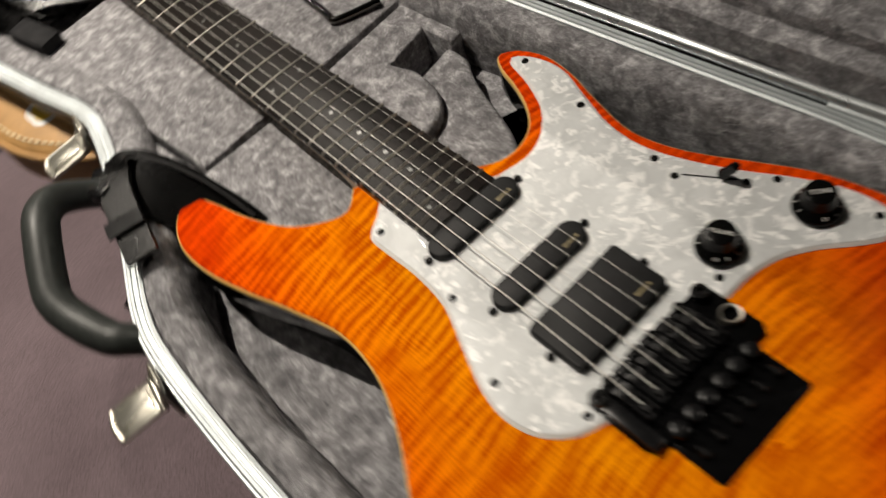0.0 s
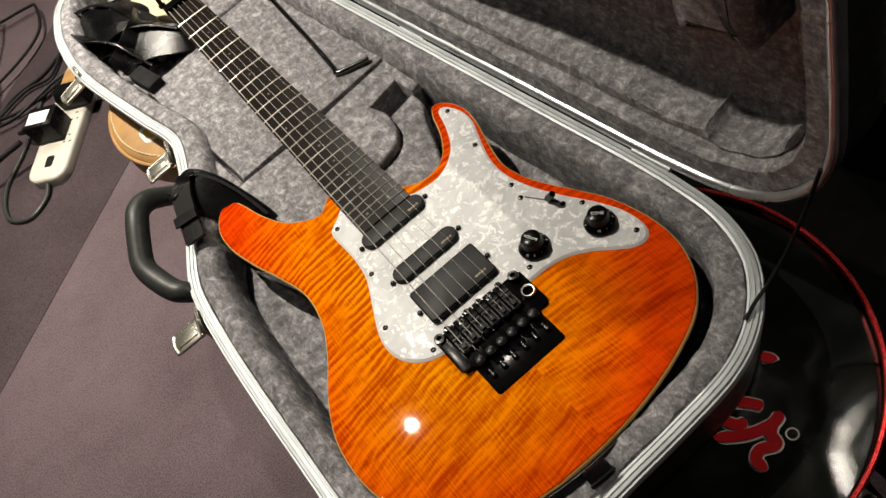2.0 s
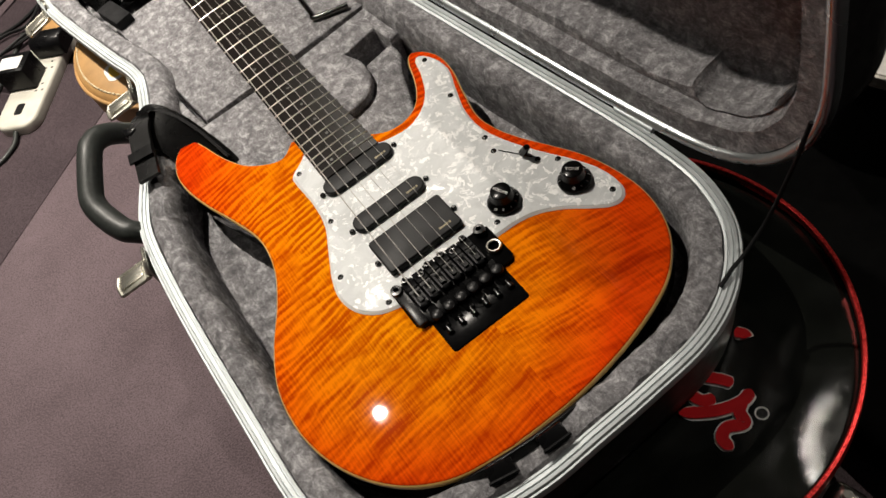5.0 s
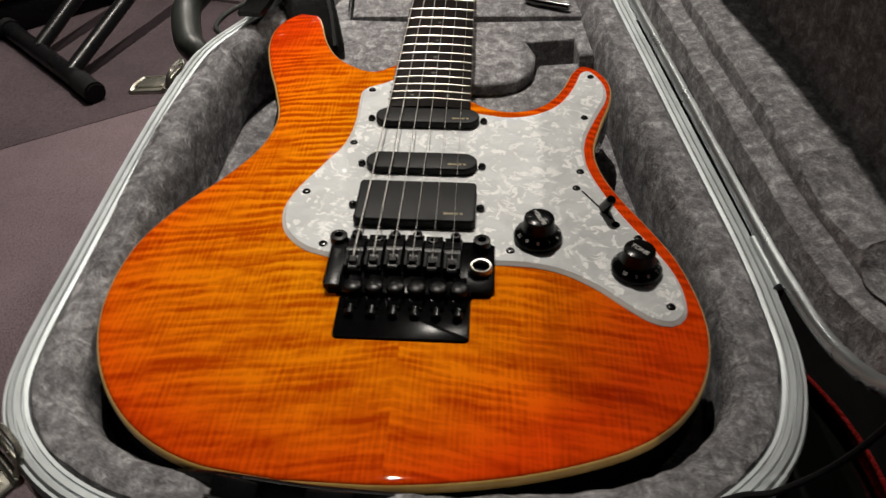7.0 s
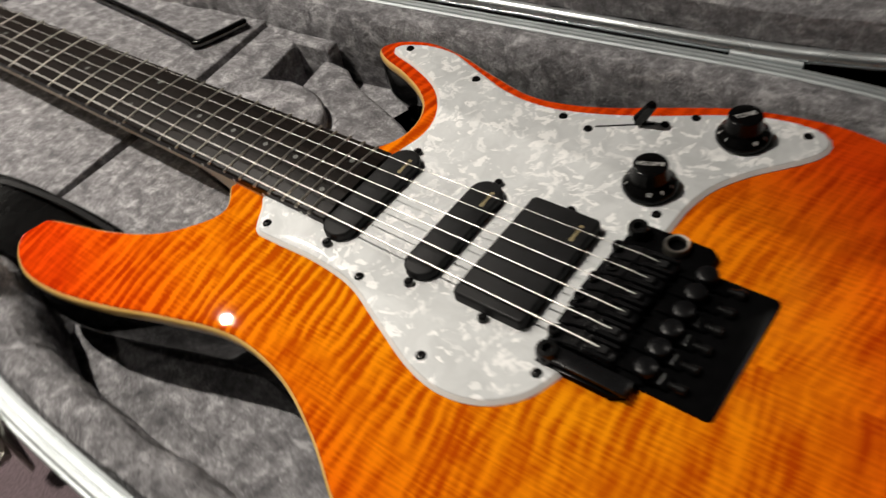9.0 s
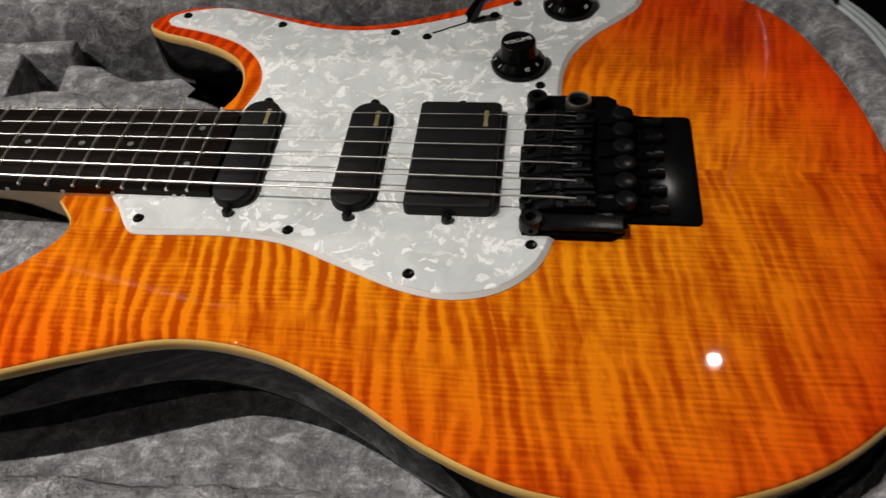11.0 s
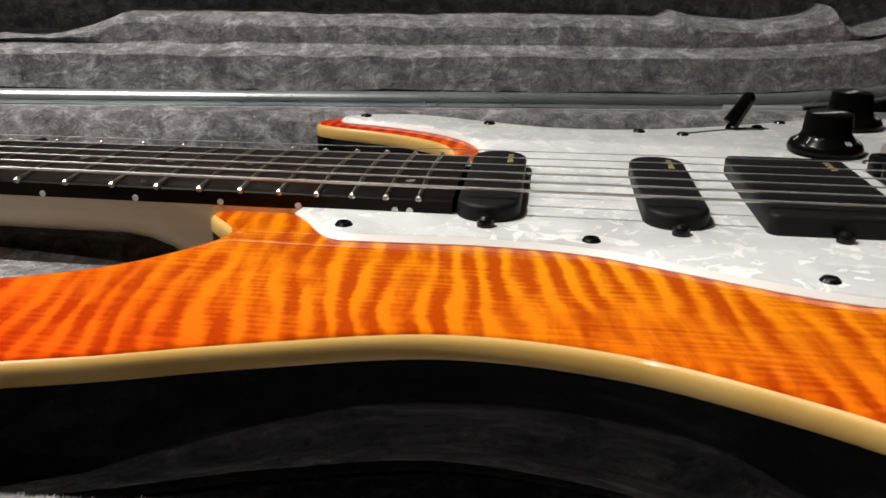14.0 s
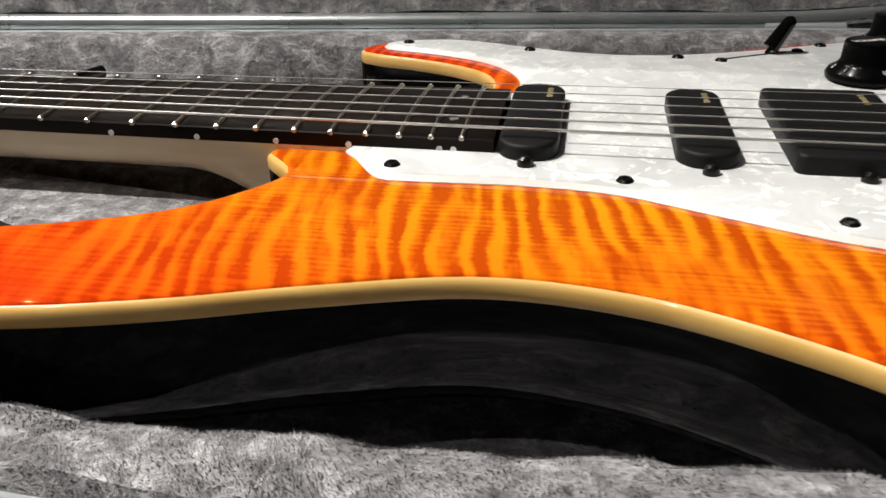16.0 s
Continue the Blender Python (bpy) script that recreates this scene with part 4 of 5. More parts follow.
    for s, z in ((-0.006, -0.0025), (0.324, -0.0060), (0.60, -0.0060)):
        p = a + d * s
        h = part("hinge", tube([(0, 0, 0), (0, 0.041, 0)], 0.0028, 12, straight=True), ALUMINIUM, c, "pale metal hinge")
        h.matrix_basis = Matrix.Translation(p + Vector((0.0022, 0, z))) @ Matrix.Rotation(math.atan2(-d.x, d.y), 4, "Z")
        part("hinge_leaf", block(0.0044, 0.041, 0.0012, (-0.0036, 0.0205, -0.0012), 0.0003, 1), ALUMINIUM, h)
    # handle
    grip = [(-0.1298, 0.394, -0.038), (-0.1492, 0.387, -0.014), (-0.1694, 0.376, 0.01), (-0.182, 0.365, 0.018), (-0.191, 0.351, 0.018), (-0.209, 0.32, 0.006), (-0.213, 0.307, 0.001), (-0.211, 0.292, -0.004), (-0.203, 0.268, -0.01), (-0.194, 0.258, -0.014), (-0.17, 0.248, -0.034)]
    hd = part("handle", tube(grip, 0.0135, 18, 6, radii=lambda t: 0.0098 + 0.0022 * min(1.0, 4 * t, 4 * (1 - t))), HANDLE, c, "dark grey rubbery carrying handle")
    for x, y in ((-0.137, 0.405), (-0.172, 0.266)):
        part("handle_mount", block(0.022, 0.034, 0.030, (0, 0, -0.015), 0.004), SATIN_BLACK, hd).matrix_basis = pose(x, y, -0.040, 0, 0, -25)
    # latches
    for x, y, a0 in ((-0.1965, 0.214, -10), (-0.124, 0.446, -10), (-0.157, 0.690, 3), (-0.170, -0.130, 50)):
        la = new("latch")
        la.parent, la.matrix_basis, la["label"] = c, pose(x, y, -0.012, 0, 0, a0), "open nickel draw latch"
        part("back_plate", block(0.0025, 0.026, 0.028, (-0.0015, 0, -0.024), 0.0006), LATCH, la)
        lever = part("lever", block(0.034, 0.024, 0.0034, (0, 0, 0), 0.0015), LATCH, la)
        lever.matrix_basis = pose(-0.020, 0, -0.012, 0, -10, 0)
        part("raised_middle", block(0.024, 0.013, 0.0022, (-0.002, 0, 0.0030), 0.001), LATCH, lever)
        part("rolled_lip", tube([(-0.0165, -0.0110, 0.0022), (-0.0185, 0, 0.0026), (-0.0165, 0.0110, 0.0022)], 0.0021, 8), LATCH, lever)
        for sy in (-0.0114, 0.0114):
            part("side_flange", tube([(0.016, sy, 0.003), (-0.015, sy, 0.003)], 0.0014, 8, straight=True), LATCH, lever)
        part("bow", tube([(-0.006, -0.010, -0.006), (0.000, -0.0105, 0.008), (0.001, 0, 0.011), (0.000, 0.0105, 0.008), (-0.006, 0.010, -0.006)], 0.0017, 8), LATCH, la)
        part("pivot", tube([(-0.006, -0.013, -0.006), (-0.006, 0.013, -0.006)], 0.0026, 10, straight=True), LATCH, la)
    part("lid_stay", tube([(0.208, -0.150, 0.110), (0.200, -0.146, 0.070), (0.188, -0.140, 0.022), (0.168, -0.139, -0.003), (0.152, -0.143, -0.0015), (0.137, -0.147, -0.004)], 0.0016, 8), FABRIC, c, "thin black cord stay")
    return c


def pile_of(case, sources, count, seed, longer=1.0):
    """Short lying fibres of the plush over the given faces, all in one mesh."""
    rng = np.random.default_rng(seed)
    a, b, c = [], [], []
    inv = case.matrix_world.inverted()
    for ob in sources:
        m = np.array(inv @ ob.matrix_world)
        ob.data.calc_loop_triangles()
        co = np.array([v.co[:] for v in ob.data.vertices]) @ m[:3, :3].T + m[:3, 3]
        tri = np.array([t.vertices[:] for t in ob.data.loop_triangles])
        a.append(co[tri[:, 0]]), b.append(co[tri[:, 1]]), c.append(co[tri[:, 2]])
    a, b, c = np.concatenate(a), np.concatenate(b), np.concatenate(c)
    nrm = np.cross(b - a, c - a)
    area = np.linalg.norm(nrm, axis=1) + 1e-12
    nrm /= area[:, None]
    mid = (a + b + c) / 3
    # the face that is seen: up in the tray, towards the tray from the lid
    flip = np.where(np.abs(nrm[:, 2]) > 0.3, np.sign(nrm[:, 2]), 1.0)
    nrm *= flip[:, None]
    w = area * np.where(mid[:, 1] < 0.64, 1.0, 0.1) * np.where((mid[:, 0] < -0.125) & (mid[:, 1] > -0.02) & (mid[:, 1] < 0.30), 4.0, 1.0)
    pick = rng.choice(len(a), count, p=w / w.sum())
    u, v = rng.random((2, count, 1))
    over = (u + v) > 1
    u, v = np.where(over, 1 - u, u), np.where(over, 1 - v, v)
    p = a[pick] + u * (b[pick] - a[pick]) + v * (c[pick] - a[pick])
    n = nrm[pick]
    ang = 3.0 * np.sin(p[:, 0] * 71 + 2 * np.sin(p[:, 1] * 47)) + 2.5 * np.sin(p[:, 1] * 63 + p[:, 2] * 80 + 1.7 * np.sin(p[:, 0] * 90)) + rng.normal(0, 0.5, count)
    lie = np.stack([np.cos(ang), np.sin(ang), 0.4 * np.sin(ang * 1.7)], 1)
    lie -= n * (lie * n).sum(1, keepdims=True)
    lie /= np.linalg.norm(lie, axis=1, keepdims=True) + 1e-9
    side = np.cross(n, lie)
    size = rng.uniform(0.00045, 0.0010, (count, 1)) * longer
    up = rng.uniform(0.35, 1.0, (count, 1))
    wide = rng.uniform(0.00010, 0.00020, (count, 1))
    tip = p + (lie * 0.8 + n * up) * size
    co = np.empty((count, 3, 3))
    co[:, 0], co[:, 1], co[:, 2] = p - side * wide - n * 0.0002, p + side * wide - n * 0.0002, tip
    me = bpy.data.meshes.new("plush_nap")
    me.vertices.add(count * 3), me.loops.add(count * 3), me.polygons.add(count)
    me.vertices.foreach_set("co", co.ravel())
    me.loops.foreach_set("vertex_index", np.arange(count * 3))
    me.polygons.foreach_set("loop_start", np.arange(count) * 3)
    me.update(calc_edges=True)
    me.materials.append(PLUSH)
    ob = new("plush_nap", me)
    ob.parent = case
    return tagged(ob, "short grey plush pile", kind="stuff")


CASE_OB = build_case()
bpy.context.view_layer.update()
pile_of(CASE_OB, [o for o in CASE_OB.children_recursive if o.name.split(".")[0] in ("lining", "neck_pad", "side_pad", "bass_pad", "treble_pad", "horn_pad")], 800000, 5)
pile_of(CASE_OB, [o for o in CASE_OB.children_recursive if o.name.split(".")[0] in ("lid_lining", "lid_pad")], 90000, 8, 1.7)


# ---- things in and round the case ----
def build_strap():
    s = thing("guitar_strap", "black webbing guitar strap with plastic buckles tucked beside the guitar", "strap")
    band = part("upper_band", ribbon([(-0.097, 0.262, -0.034), (-0.099, 0.278, -0.022), (-0.106, 0.300, -0.007), (-0.116, 0.325, 0.008), (-0.128, 0.344, 0.014), (-0.140, 0.352, 0.010)], 0.042, 0.0035, (0.80, 0.30, 0.35)), LEATHER, s, "black leather strap end under the horn")
    part("edge_seam", ribbon([(-0.084, 0.272, -0.014), (-0.091, 0.302, 0.002), (-0.101, 0.328, 0.014), (-0.113, 0.348, 0.020)], 0.003, 0.0048, (0.80, 0.30, 0.35)), MATT_BLACK, band)
    tab = part("strap_tab", ribbon([(-0.118, 0.352, 0.014), (-0.128, 0.352, 0.0185), (-0.138, 0.340, 0.0175), (-0.146, 0.318, 0.0125), (-0.151, 0.300, 0.0085), (-0.155, 0.286, 0.006)], 0.023, 0.0045, (0.92, -0.36, 0.12)), LEATHER, s, "black strap end over the case rim")
    part("keeper_loop", ribbon([(-0.148, 0.316, 0.0165), (-0.151, 0.306, 0.0140)], 0.027, 0.003, (0.92, -0.36, 0.12)), SATIN_BLACK, tab)
    part("hook", tube([(-0.146, 0.362, -0.004), (-0.150, 0.356, 0.012), (-0.148, 0.344, 0.016), (-0.140, 0.344, 0.017)], 0.0042, 10), SATIN_BLACK, s, "black plastic strap hook")
    part("lower_band", ribbon([(0.060, -0.146, -0.030), (0.012, -0.153, -0.016), (-0.030, -0.156, -0.008), (-0.070, -0.151, -0.009), (-0.108, -0.138, -0.028)], 0.024, 0.003, (0, 0.45, 0.9)), LEATHER, s)
    for x, y, a in ((-0.060, -0.1535, -11), (-0.020, -0.1575, -2)):
        loop = part("lower_buckle", block(0.020, 0.013, 0.0075, (0, 0, 0), 0.0015), SATIN_BLACK, s)
        loop.matrix_basis = pose(x, y, -0.0035, 25, 0, a)
        part("buckle_bar", tube([(-0.011, -0.004, 0.0080), (0.011, -0.004, 0.0080)], 0.0013, 8, straight=True), SATIN_BLACK, loop)
    for pts, across in (([(-0.104, 0.640, -0.026), (-0.090, 0.648, -0.010), (-0.062, 0.640, -0.006), (-0.030, 0.618, -0.012), (-0.012, 0.612, -0.022)], (0.2, 0.9, 0.3)),
                        ([(-0.090, 0.720, -0.018), (-0.066, 0.690, -0.002), (-0.040, 0.668, -0.004), (-0.014, 0.640, -0.016)], (0.4, 0.7, -0.5)),
                        ([(-0.118, 0.805, -0.018), (-0.095, 0.745, -0.008), (-0.062, 0.700, -0.010), (-0.047, 0.655, -0.024)], (0.8, 0.3, 0.5)),
                        ([(-0.122, 0.725, -0.016), (-0.086, 0.692, -0.004), (-0.048, 0.645, -0.012), (-0.036, 0.622, -0.034)], (0.5, 0.8, 0.2)),
                        ([(-0.100, 0.830, -0.022), (-0.062, 0.775, -0.006), (-0.042, 0.705, -0.003), (-0.052, 0.665, -0.016)], (0.9, -0.1, -0.4)),
                        ([(-0.112, 0.664, -0.030), (-0.090, 0.648, -0.012), (-0.060, 0.664, -0.004), (-0.042, 0.705, -0.014)], (-0.2, 0.5, 0.8)),
                        ([(-0.120, 0.770, -0.020), (-0.112, 0.715, -0.006), (-0.084, 0.668, -0.008), (-0.066, 0.628, -0.030)], (0.6, 0.1, -0.7))):
        part("loose_fold", ribbon(pts, 0.046, 0.003, across, 14), LEATHER, s)
    return s


def build_tremolo_arm():
    t = thing("tremolo_arm", "bent chromed steel tremolo arm lying on the plush", "tremolo arm")
    part("arm", tube([(0.0885, 0.570, -0.016), (0.0846, 0.511, -0.017), (0.0810, 0.455, -0.0175), (0.0757, 0.392, -0.018), (0.0738, 0.381, -0.018), (0.082, 0.3752, -0.018), (0.110, 0.364, -0.017)], 0.0031, 12, 10), DARK_CHROME, t)
    part("tip", tube([(0.0885, 0.570, -0.016), (0.0905, 0.606, -0.016)], 0.0042, 12, straight=True), SATIN_BLACK, t, "black plastic tip")


def build_pad_block():
    o = part("velcro_block", block(0.022, 0.050, 0.016, (0, 0, 0), 0.003), FABRIC)
    o.matrix_world = pose(-0.094, 0.597, -0.026, 0, 0, 12)
    tagged(o, "small black fabric block beside the neck pad", "block")


def build_drum():
    cx, cy, r, top = 0.077, -0.086, 0.186, -0.0852
    d = thing("floor_tom", "black floor tom with red sparkle hoop lying under the case", "drum", at=pose(cx, cy, 0))
    part("shell", lathe([(r - 0.008, top - 0.33), (r - 0.008, top - 0.012)], 96), GLOSS_BLACK, d)
    part("hoop", lathe([(r - 0.0034, top - 0.006), (r - 0.0032, top - 0.0005), (r - 0.0024, top), (r, top - 0.0005), (r + 0.001, top - 0.003), (r + 0.001, top - 0.014), (r - 0.004, top - 0.015)], 128), RED_SPARKLE, d, "red sparkle hoop")

    def head_z(q):
        return top - 0.0012 - 0.0092 * (q / (r - 0.003)) ** 3

    part("head", lathe([(r - 0.003, head_z(r - 0.003))] + [(q, head_z(q)) for q in (0.17, 0.155, 0.14, 0.12, 0.10, 0.07, 0.04, 0)], 128), DRUM_HEAD, d, "glossy black drum head")
    strokes = ([(0.020, -0.060), (0.034, -0.076), (0.040, -0.086)], [(0.010, -0.072), (0.014, -0.082), (0.022, -0.086)],
               [(-0.006, -0.078), (0.014, -0.093), (0.034, -0.100), (0.046, -0.098)], [(0.040, -0.098), (0.028, -0.104), (0.024, -0.113), (0.012, -0.108), (0.004, -0.112), (0.004, -0.122)], [(0.070, -0.056), (0.074, -0.062), (0.073, -0.066)])
    logo = new("emblem")
    logo.parent, logo["label"] = d, "red brush-stroke emblem with a white outline"
    for k, st in enumerate(strokes):
        for nm, w, dz, m in (("outline", 0.0115, 0.0, WHITE_PRINT), ("stroke", 0.0090, 0.0016, LOGO_RED)):
            pts = [(x + 0.001, y - 0.006, 0.0006 + dz + k * 0.0003) for x, y in st]
            path = smooth_path(pts, 8)
            bm = bmesh.new()
            loops = []
            for i, p in enumerate(path):
                t = i / (len(path) - 1)
                q = (path[min(i + 1, len(path) - 1)] - path[max(i - 1, 0)]).normalized()
                s = Vector((-q.y, q.x, 0)) * w / 2 * min(1.0, 3.4 * math.sqrt(max(0.004, t * (1 - t))))
                row = [p + s, p, p - s]
                loops.append([bm.verts.new((v.x, v.y, v.z + head_z(math.hypot(v.x, v.y)))) for v in row])
            for a, b in zip(loops, loops[1:]):
                bm.faces.new((a[0], a[1], b[1], b[0])), bm.faces.new((a[1], a[2], b[2], b[1]))
            part(nm, bm, m, logo)
    part("ring_mark", lathe([(0.0040, 0), (0.0052, 0.0002), (0.0052, 0)], 28, (0.040, -0.121, head_z(0.127) + 0.0008)), WHITE_PRINT, logo)
    for k in range(3):
        a = radians(k * 120 - 76)
        m = pose((r + 0.006) * math.cos(a), (r + 0.006) * math.sin(a), 0, 0, 0, math.degrees(a))
        lug = new("lug")
        lug.parent, lug.matrix_basis = d, m
        lug["label"] = "chromed tension lug"
        part("casing", block(0.030, 0.024, 0.100, (0.008, 0, top - 0.140), 0.0110, 5), CHROME, lug)
        part("rod", tube([(0.008, 0, top - 0.030), (0.008, 0, top - 0.060)], 0.0034, 10, straight=True), CHROME, lug)
    for k in range(3):
        a = radians(k * 120 - 69)
        part("leg", tube([((r + 0.012) * math.cos(a), (r + 0.012) * math.sin(a), top - 0.14), ((r + 0.014) * math.cos(a), (r + 0.014) * math.sin(a), FLOOR + 0.06), ((r + 0.04) * math.cos(a), (r + 0.04) * math.sin(a), FLOOR + 0.008)], 0.0065, 12, 8), CHROME, d, "chromed leg")


def build_stool():
    cx, cy, r, top = -0.028, 0.593, 0.150, -0.0507
    s = thing("round_stool", "round stool with a stitched tan leather seat under the case", "stool", at=pose(cx, cy, 0))
    seat = part("seat", lathe([(0, top), (r - 0.030, top), (r - 0.012, top - 0.001), (r - 0.004, top - 0.006), (r - 0.002, top - 0.010), (r, top - 0.016), (r, top - 0.045), (r - 0.004, top - 0.050), (0, top - 0.050)], 96), TAN, s, "tan leather seat")
    part("piping", tube([((r - 0.001) * math.cos(a), (r - 0.001) * math.sin(a), top - 0.012) for a in (2 * math.pi * k / 72 for k in range(73))], 0.0028, 8, straight=True), TAN, seat)
    first = None
    for k in range(120):
        a = 2 * math.pi * k / 120
        if first is None:
            first = part("stitch", block(0.0022, 0.0058, 0.0014, (0, 0, -0.0007), 0.0006, 1), THREAD, seat, "cream stitch")
            o = first
        else:
            o = new("stitch", first.data)
            o.parent = seat
        o.matrix_basis = pose((r - 0.0095) * math.cos(a), (r - 0.0095) * math.sin(a), top - 0.0018, 0, 22, math.degrees(a))
    part("emblem", pillow(rounded_rect(0.026, 0.036, 0.011, 6, (-0.105, -0.036)), top - 0.0005, top + 0.0003, 0.0002, 1), WHITE_PRINT, seat, "white-edged emblem")
    part("emblem_patch", pillow(rounded_rect(0.017, 0.025, 0.008, 6, (-0.105, -0.036)), top, top + 0.0006, 0.0002, 1), YELLOW, seat, "yellow emblem patch")
    part("post", lathe([(0.02, FLOOR + 0.10), (0.02, top - 0.050)], 20), CHROME, s)
    for k in range(3):
        a = radians(k * 120 + 30)
        part("leg", tube([(0, 0, FLOOR + 0.20), (0.10 * math.cos(a), 0.10 * math.sin(a), FLOOR + 0.10), (0.20 * math.cos(a), 0.20 * math.sin(a), FLOOR + 0.01)], 0.009, 10), BLACK_STEEL, s)


def build_floor_shade():
    # thin dark sheet in place of the broad shadow across the carpet
    o = part("carpet_runner", pillow(rounded_rect(1.7, 0.483, 0.01, 3), 0.0, 0.0014, 0.0006, 1), SHADE_CARPET)
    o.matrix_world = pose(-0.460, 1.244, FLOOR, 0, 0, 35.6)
    tagged(o, "dark carpet sheet standing in for a shadow on the floor", "runner", kind="structure")


def build_strip():
    m = pose(-0.285, 1.345, FLOOR - 0.009, 0, 0, -38)
    s = thing("power_strip", "cream power strip with a brown band, on the carpet", "power strip", at=m)
    body = part("body", pillow(rounded_rect(0.094, 0.37, 0.030, 6), 0.009, 0.034, 0.007), CREAM, s)
    part("hanging_slot", pillow(rounded_rect(0.019, 0.030, 0.005, 4, (0, -0.137)), 0.0335, 0.0344, 0.0002, 1), MATT_BLACK, body, "dark switch recess")
    part("tape_band", pillow(rounded_rect(0.0955, 0.062, 0.003, 2, (0, 0.104)), 0.020, 0.0346, 0.0050, 3), TAN, body, "brown band across the far end")
    first = None
    for k in range(3):
        y = -0.085 + 0.062 * k
        for x, yy in ((0.030, 0.012), (0.022, -0.006), (0.036, -0.006), (-0.026, 0.008)):
            if first is None:
                o = first = part("socket_hole", block(0.005, 0.0035, 0.0008, (0, 0, 0), 0.0002, 1), SATIN_BLACK, body, "dark socket hole")
            else:
                o = new("socket_hole", first.data)
                o.parent = body
            o.matrix_basis = pose(x, y + yy, 0.0337, 0, 0, 12)
    part("cord", tube([(0, -0.183, 0.020), (0.004, -0.220, 0.016), (-0.022, -0.262, 0.0145), (-0.080, -0.250, 0.0145), (-0.115, -0.17, 0.0145), (-0.105, -0.06, 0.0145), (-0.11, 0.12, 0.0145)], 0.0050, 10), HANDLE, s, "grey mains cord")
    a = thing("mains_adapter", "black mains adapter with a pale rating label in the power strip", "adapter", at=m)
    part("case", block(0.070, 0.056, 0.050, (-0.012, -0.056, 0.0345), 0.004), SATIN_BLACK, a)
    part("label_sticker", block(0.050, 0.034, 0.0006, (-0.014, -0.058, 0.0847), 0.0001, 1), WHITE_PRINT, a, "pale rating label")
    part("strain_relief", tube([(-0.045, -0.056, 0.056), (-0.070, -0.052, 0.052), (-0.105, -0.040, 0.040)], 0.006, 10, 6, radii=lambda t: 0.0085 - 0.0035 * t), MATT_BLACK, a)
    b = thing("mains_adapter", "rounded black plug adapter in the power strip", "adapter", at=m)
    part("case", extruded([(-0.026, 0.0), (0.026, 0.0), (0.026, 0.022), (0.016, 0.040), (-0.012, 0.042), (-0.026, 0.030)], 0.074, 0.0, 0.004), SATIN_BLACK, b).matrix_basis = pose(0.028, 0.026, 0.0345, 0, 0, 0)


def build_cables():
    rnd = random.Random(11)
    for k in range(6):
        x, y = -0.62 + rnd.uniform(-0.1, 0.15), 1.62 + rnd.uniform(-0.15, 0.2)
        pts, a = [], rnd.uniform(0, 6)
        for j in range(12):
            a += rnd.uniform(0.35, 0.8)
            pts.append((x + 0.16 * math.cos(a) * (0.6 + 0.05 * j) + 0.02 * j, y + 0.12 * math.sin(a) + rnd.uniform(-0.03, 0.03), FLOOR + 0.006 + 0.004 * k))
        o = part("cable", tube(pts, 0.0038, 8, 10), MATT_BLACK)
        tagged(o, "loosely coiled black cable on the carpet", "cable", "cables on the floor")
    o = part("cable", tube([(-0.39, 1.30, FLOOR + 0.06), (-0.47, 1.31, FLOOR + 0.05), (-0.60, 1.34, FLOOR + 0.008), (-0.85, 1.42, FLOOR + 0.006), (-1.3, 1.5, FLOOR + 0.006)], 0.006, 10), MATT_BLACK)
    tagged(o, "thick black adapter cable on the carpet", "cable", "cables on the floor")


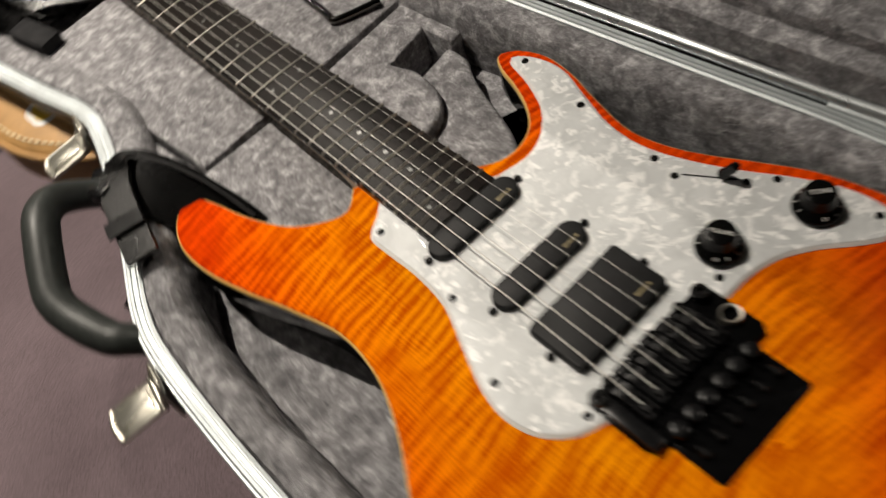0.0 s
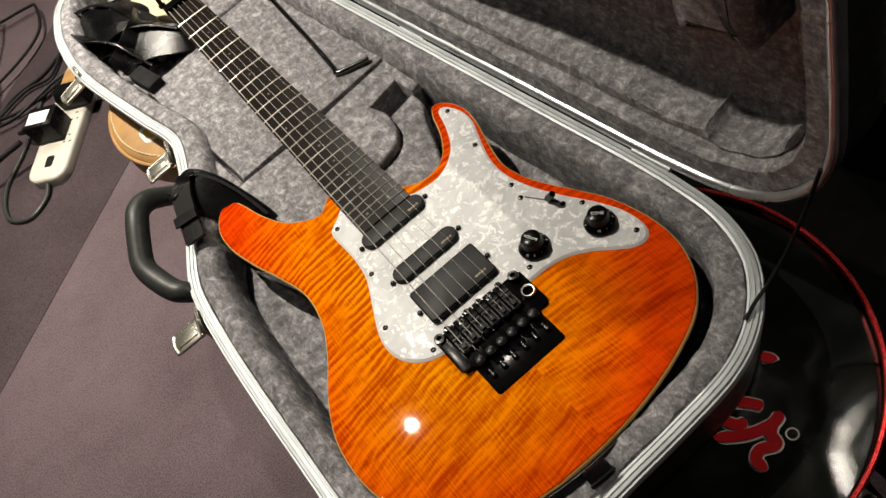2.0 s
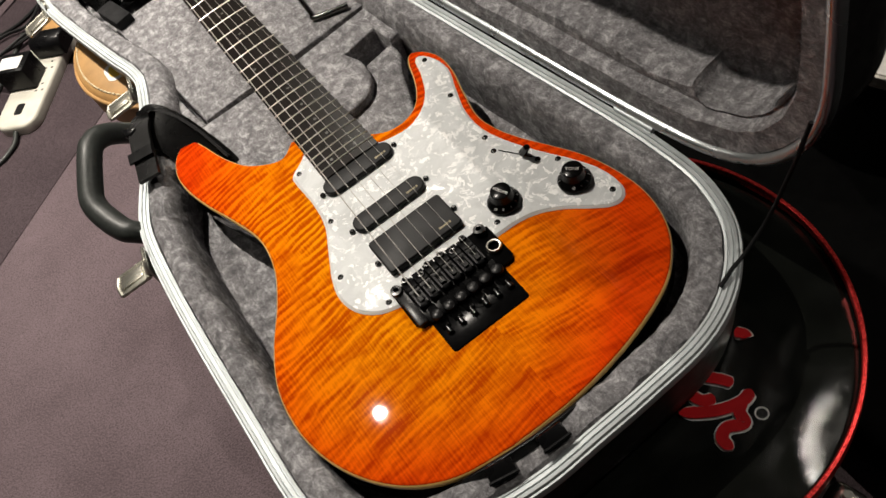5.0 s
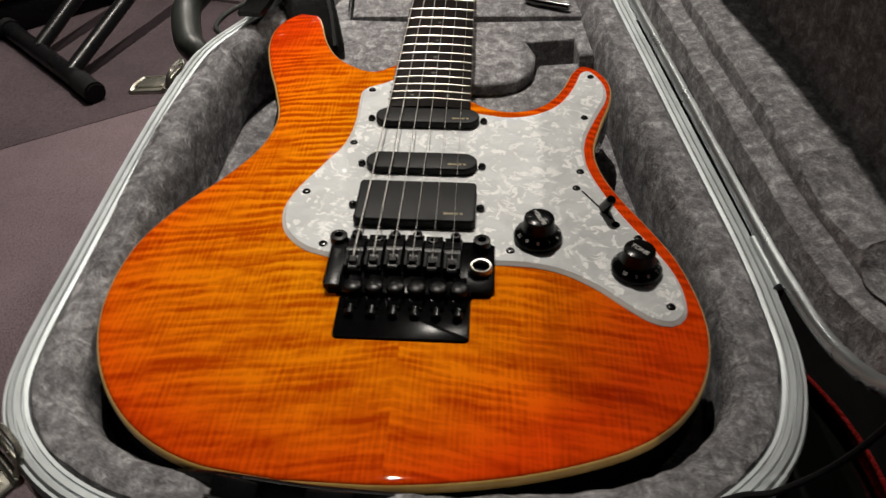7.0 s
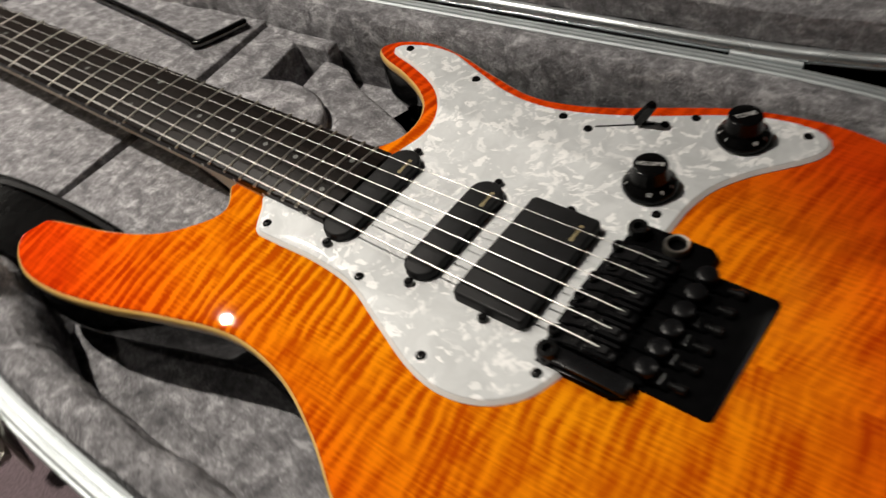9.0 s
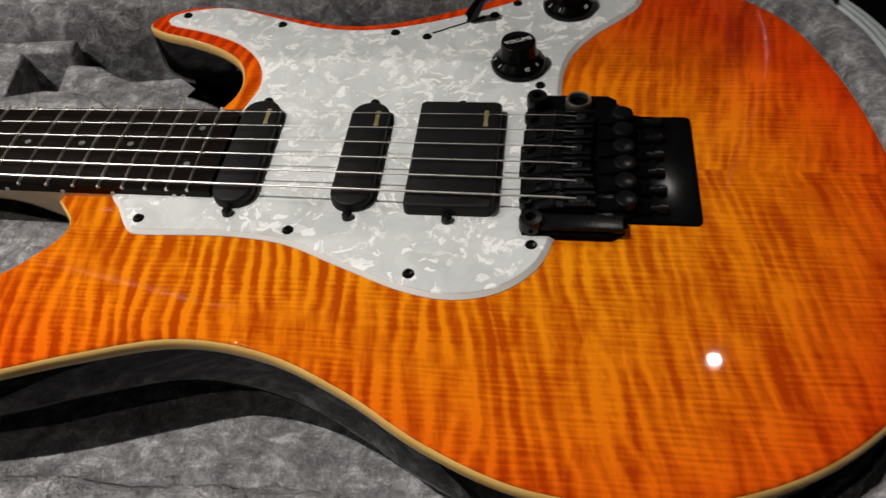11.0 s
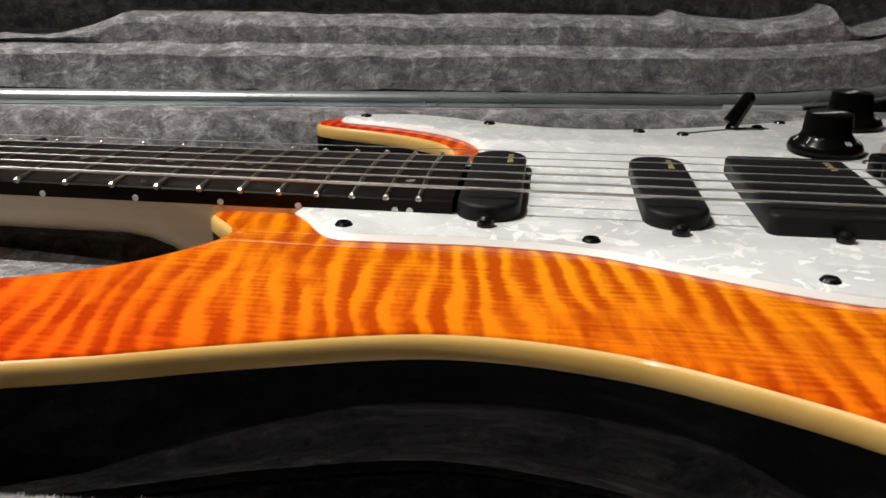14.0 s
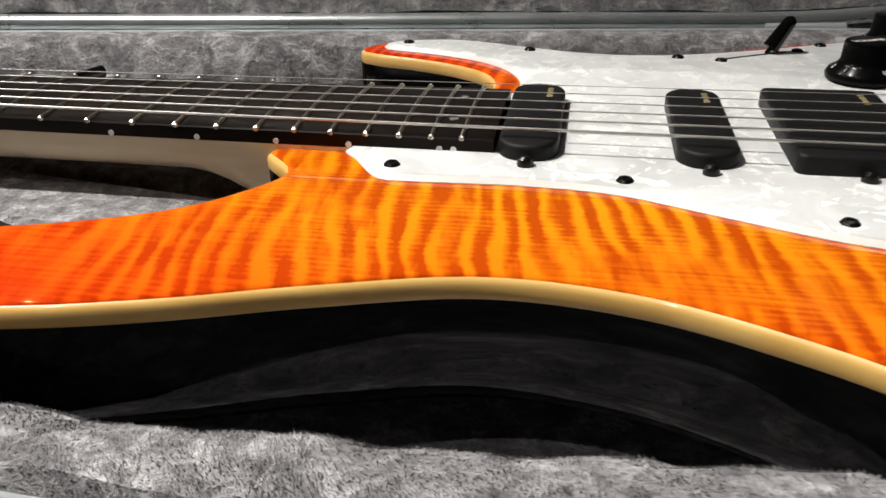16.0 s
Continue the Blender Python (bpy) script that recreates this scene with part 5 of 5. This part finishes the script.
def build_keyboard():
    k = thing("keyboard_stand", "folded black keyboard stand lying on the carpet", "keyboard stand")
    part("foot_bar", tube([(-0.93, 1.17, FLOOR + 0.018), (-0.63, 0.90, FLOOR + 0.018)], 0.017, 14, straight=True), SATIN_BLACK, k)
    for q in ((-0.905, 1.147), (-0.655, 0.922)):
        part("foot_cap", tube([(q[0] - 0.022, q[1] + 0.020, FLOOR + 0.0195), (q[0] + 0.022, q[1] - 0.020, FLOOR + 0.0195)], 0.0195, 14, straight=True), MATT_BLACK, k)
    for a, b in (((-0.700, 0.965), (-0.632, 1.170)), ((-0.795, 1.050), (-0.735, 1.215))):
        d = (b[0] - a[0], b[1] - a[1])
        part("leg", tube([(a[0], a[1], FLOOR + 0.022), (b[0], b[1], FLOOR + 0.095), (b[0] + d[0] * 1.6, b[1] + d[1] * 1.6, FLOOR + 0.21)], 0.014, 12, straight=True), SATIN_BLACK, k)
    b = thing("keyboard", "black keyboard with a brown wooden edge lying on the carpet", "keyboard", at=pose(-0.80, 1.225, FLOOR, 0, 0, 44))
    part("case", block(0.80, 0.34, 0.070, (-0.18, 0.175, 0.0), 0.008), SATIN_BLACK, b)
    part("wood_edge", block(0.80, 0.018, 0.022, (-0.18, 0.012, 0.071), 0.004), BROWN_WOOD, b, "brown wooden edge strip")
    for kx in (-0.45, -0.25, -0.05, 0.12):
        part("panel_strip", block(0.14, 0.05, 0.003, (kx, 0.20, 0.0702), 0.001, 1), MATT_BLACK, b)


def build_back():
    # added box that keeps the floor beside the drum near black
    o = thing("stage_box", "low near-black box added to darken the floor beside the drum", "box")
    part("body", block(1.08, 2.26, 0.08, (0.82, 0.30, FLOOR), 0.01), FILL_BLACK, o)
    part("cloth_cover", block(1.12, 2.3, 0.07, (0.82, 0.30, FLOOR + 0.02), 0.02, 4), FILL_BLACK, o, "near-black cover of the added box")
    cx, cy, r, top = 0.665, 0.065, 0.178, -0.20
    d = thing("snare_drum", "black drum with white coated head and chromed hoop", "drum", at=pose(cx, cy, 0))
    part("shell", lathe([(r - 0.008, FLOOR + 0.09), (r - 0.008, top - 0.012)], 64), GLOSS_BLACK, d)
    part("hoop", lathe([(r - 0.006, top - 0.006), (r - 0.0055, top + 0.004), (r - 0.003, top + 0.005), (r, top + 0.004), (r + 0.001, top - 0.010), (r - 0.004, top - 0.012)], 96), CHROME, d, "chromed hoop")
    part("head", lathe([(r - 0.005, top - 0.0050), (r - 0.016, top - 0.0035), (0, top - 0.0040)], 96), PALE, d, "white coated drum head")


build_strap()
build_tremolo_arm()
build_pad_block()
build_drum()
build_stool()
build_floor_shade()
build_strip()
build_cables()
build_keyboard()
build_back()
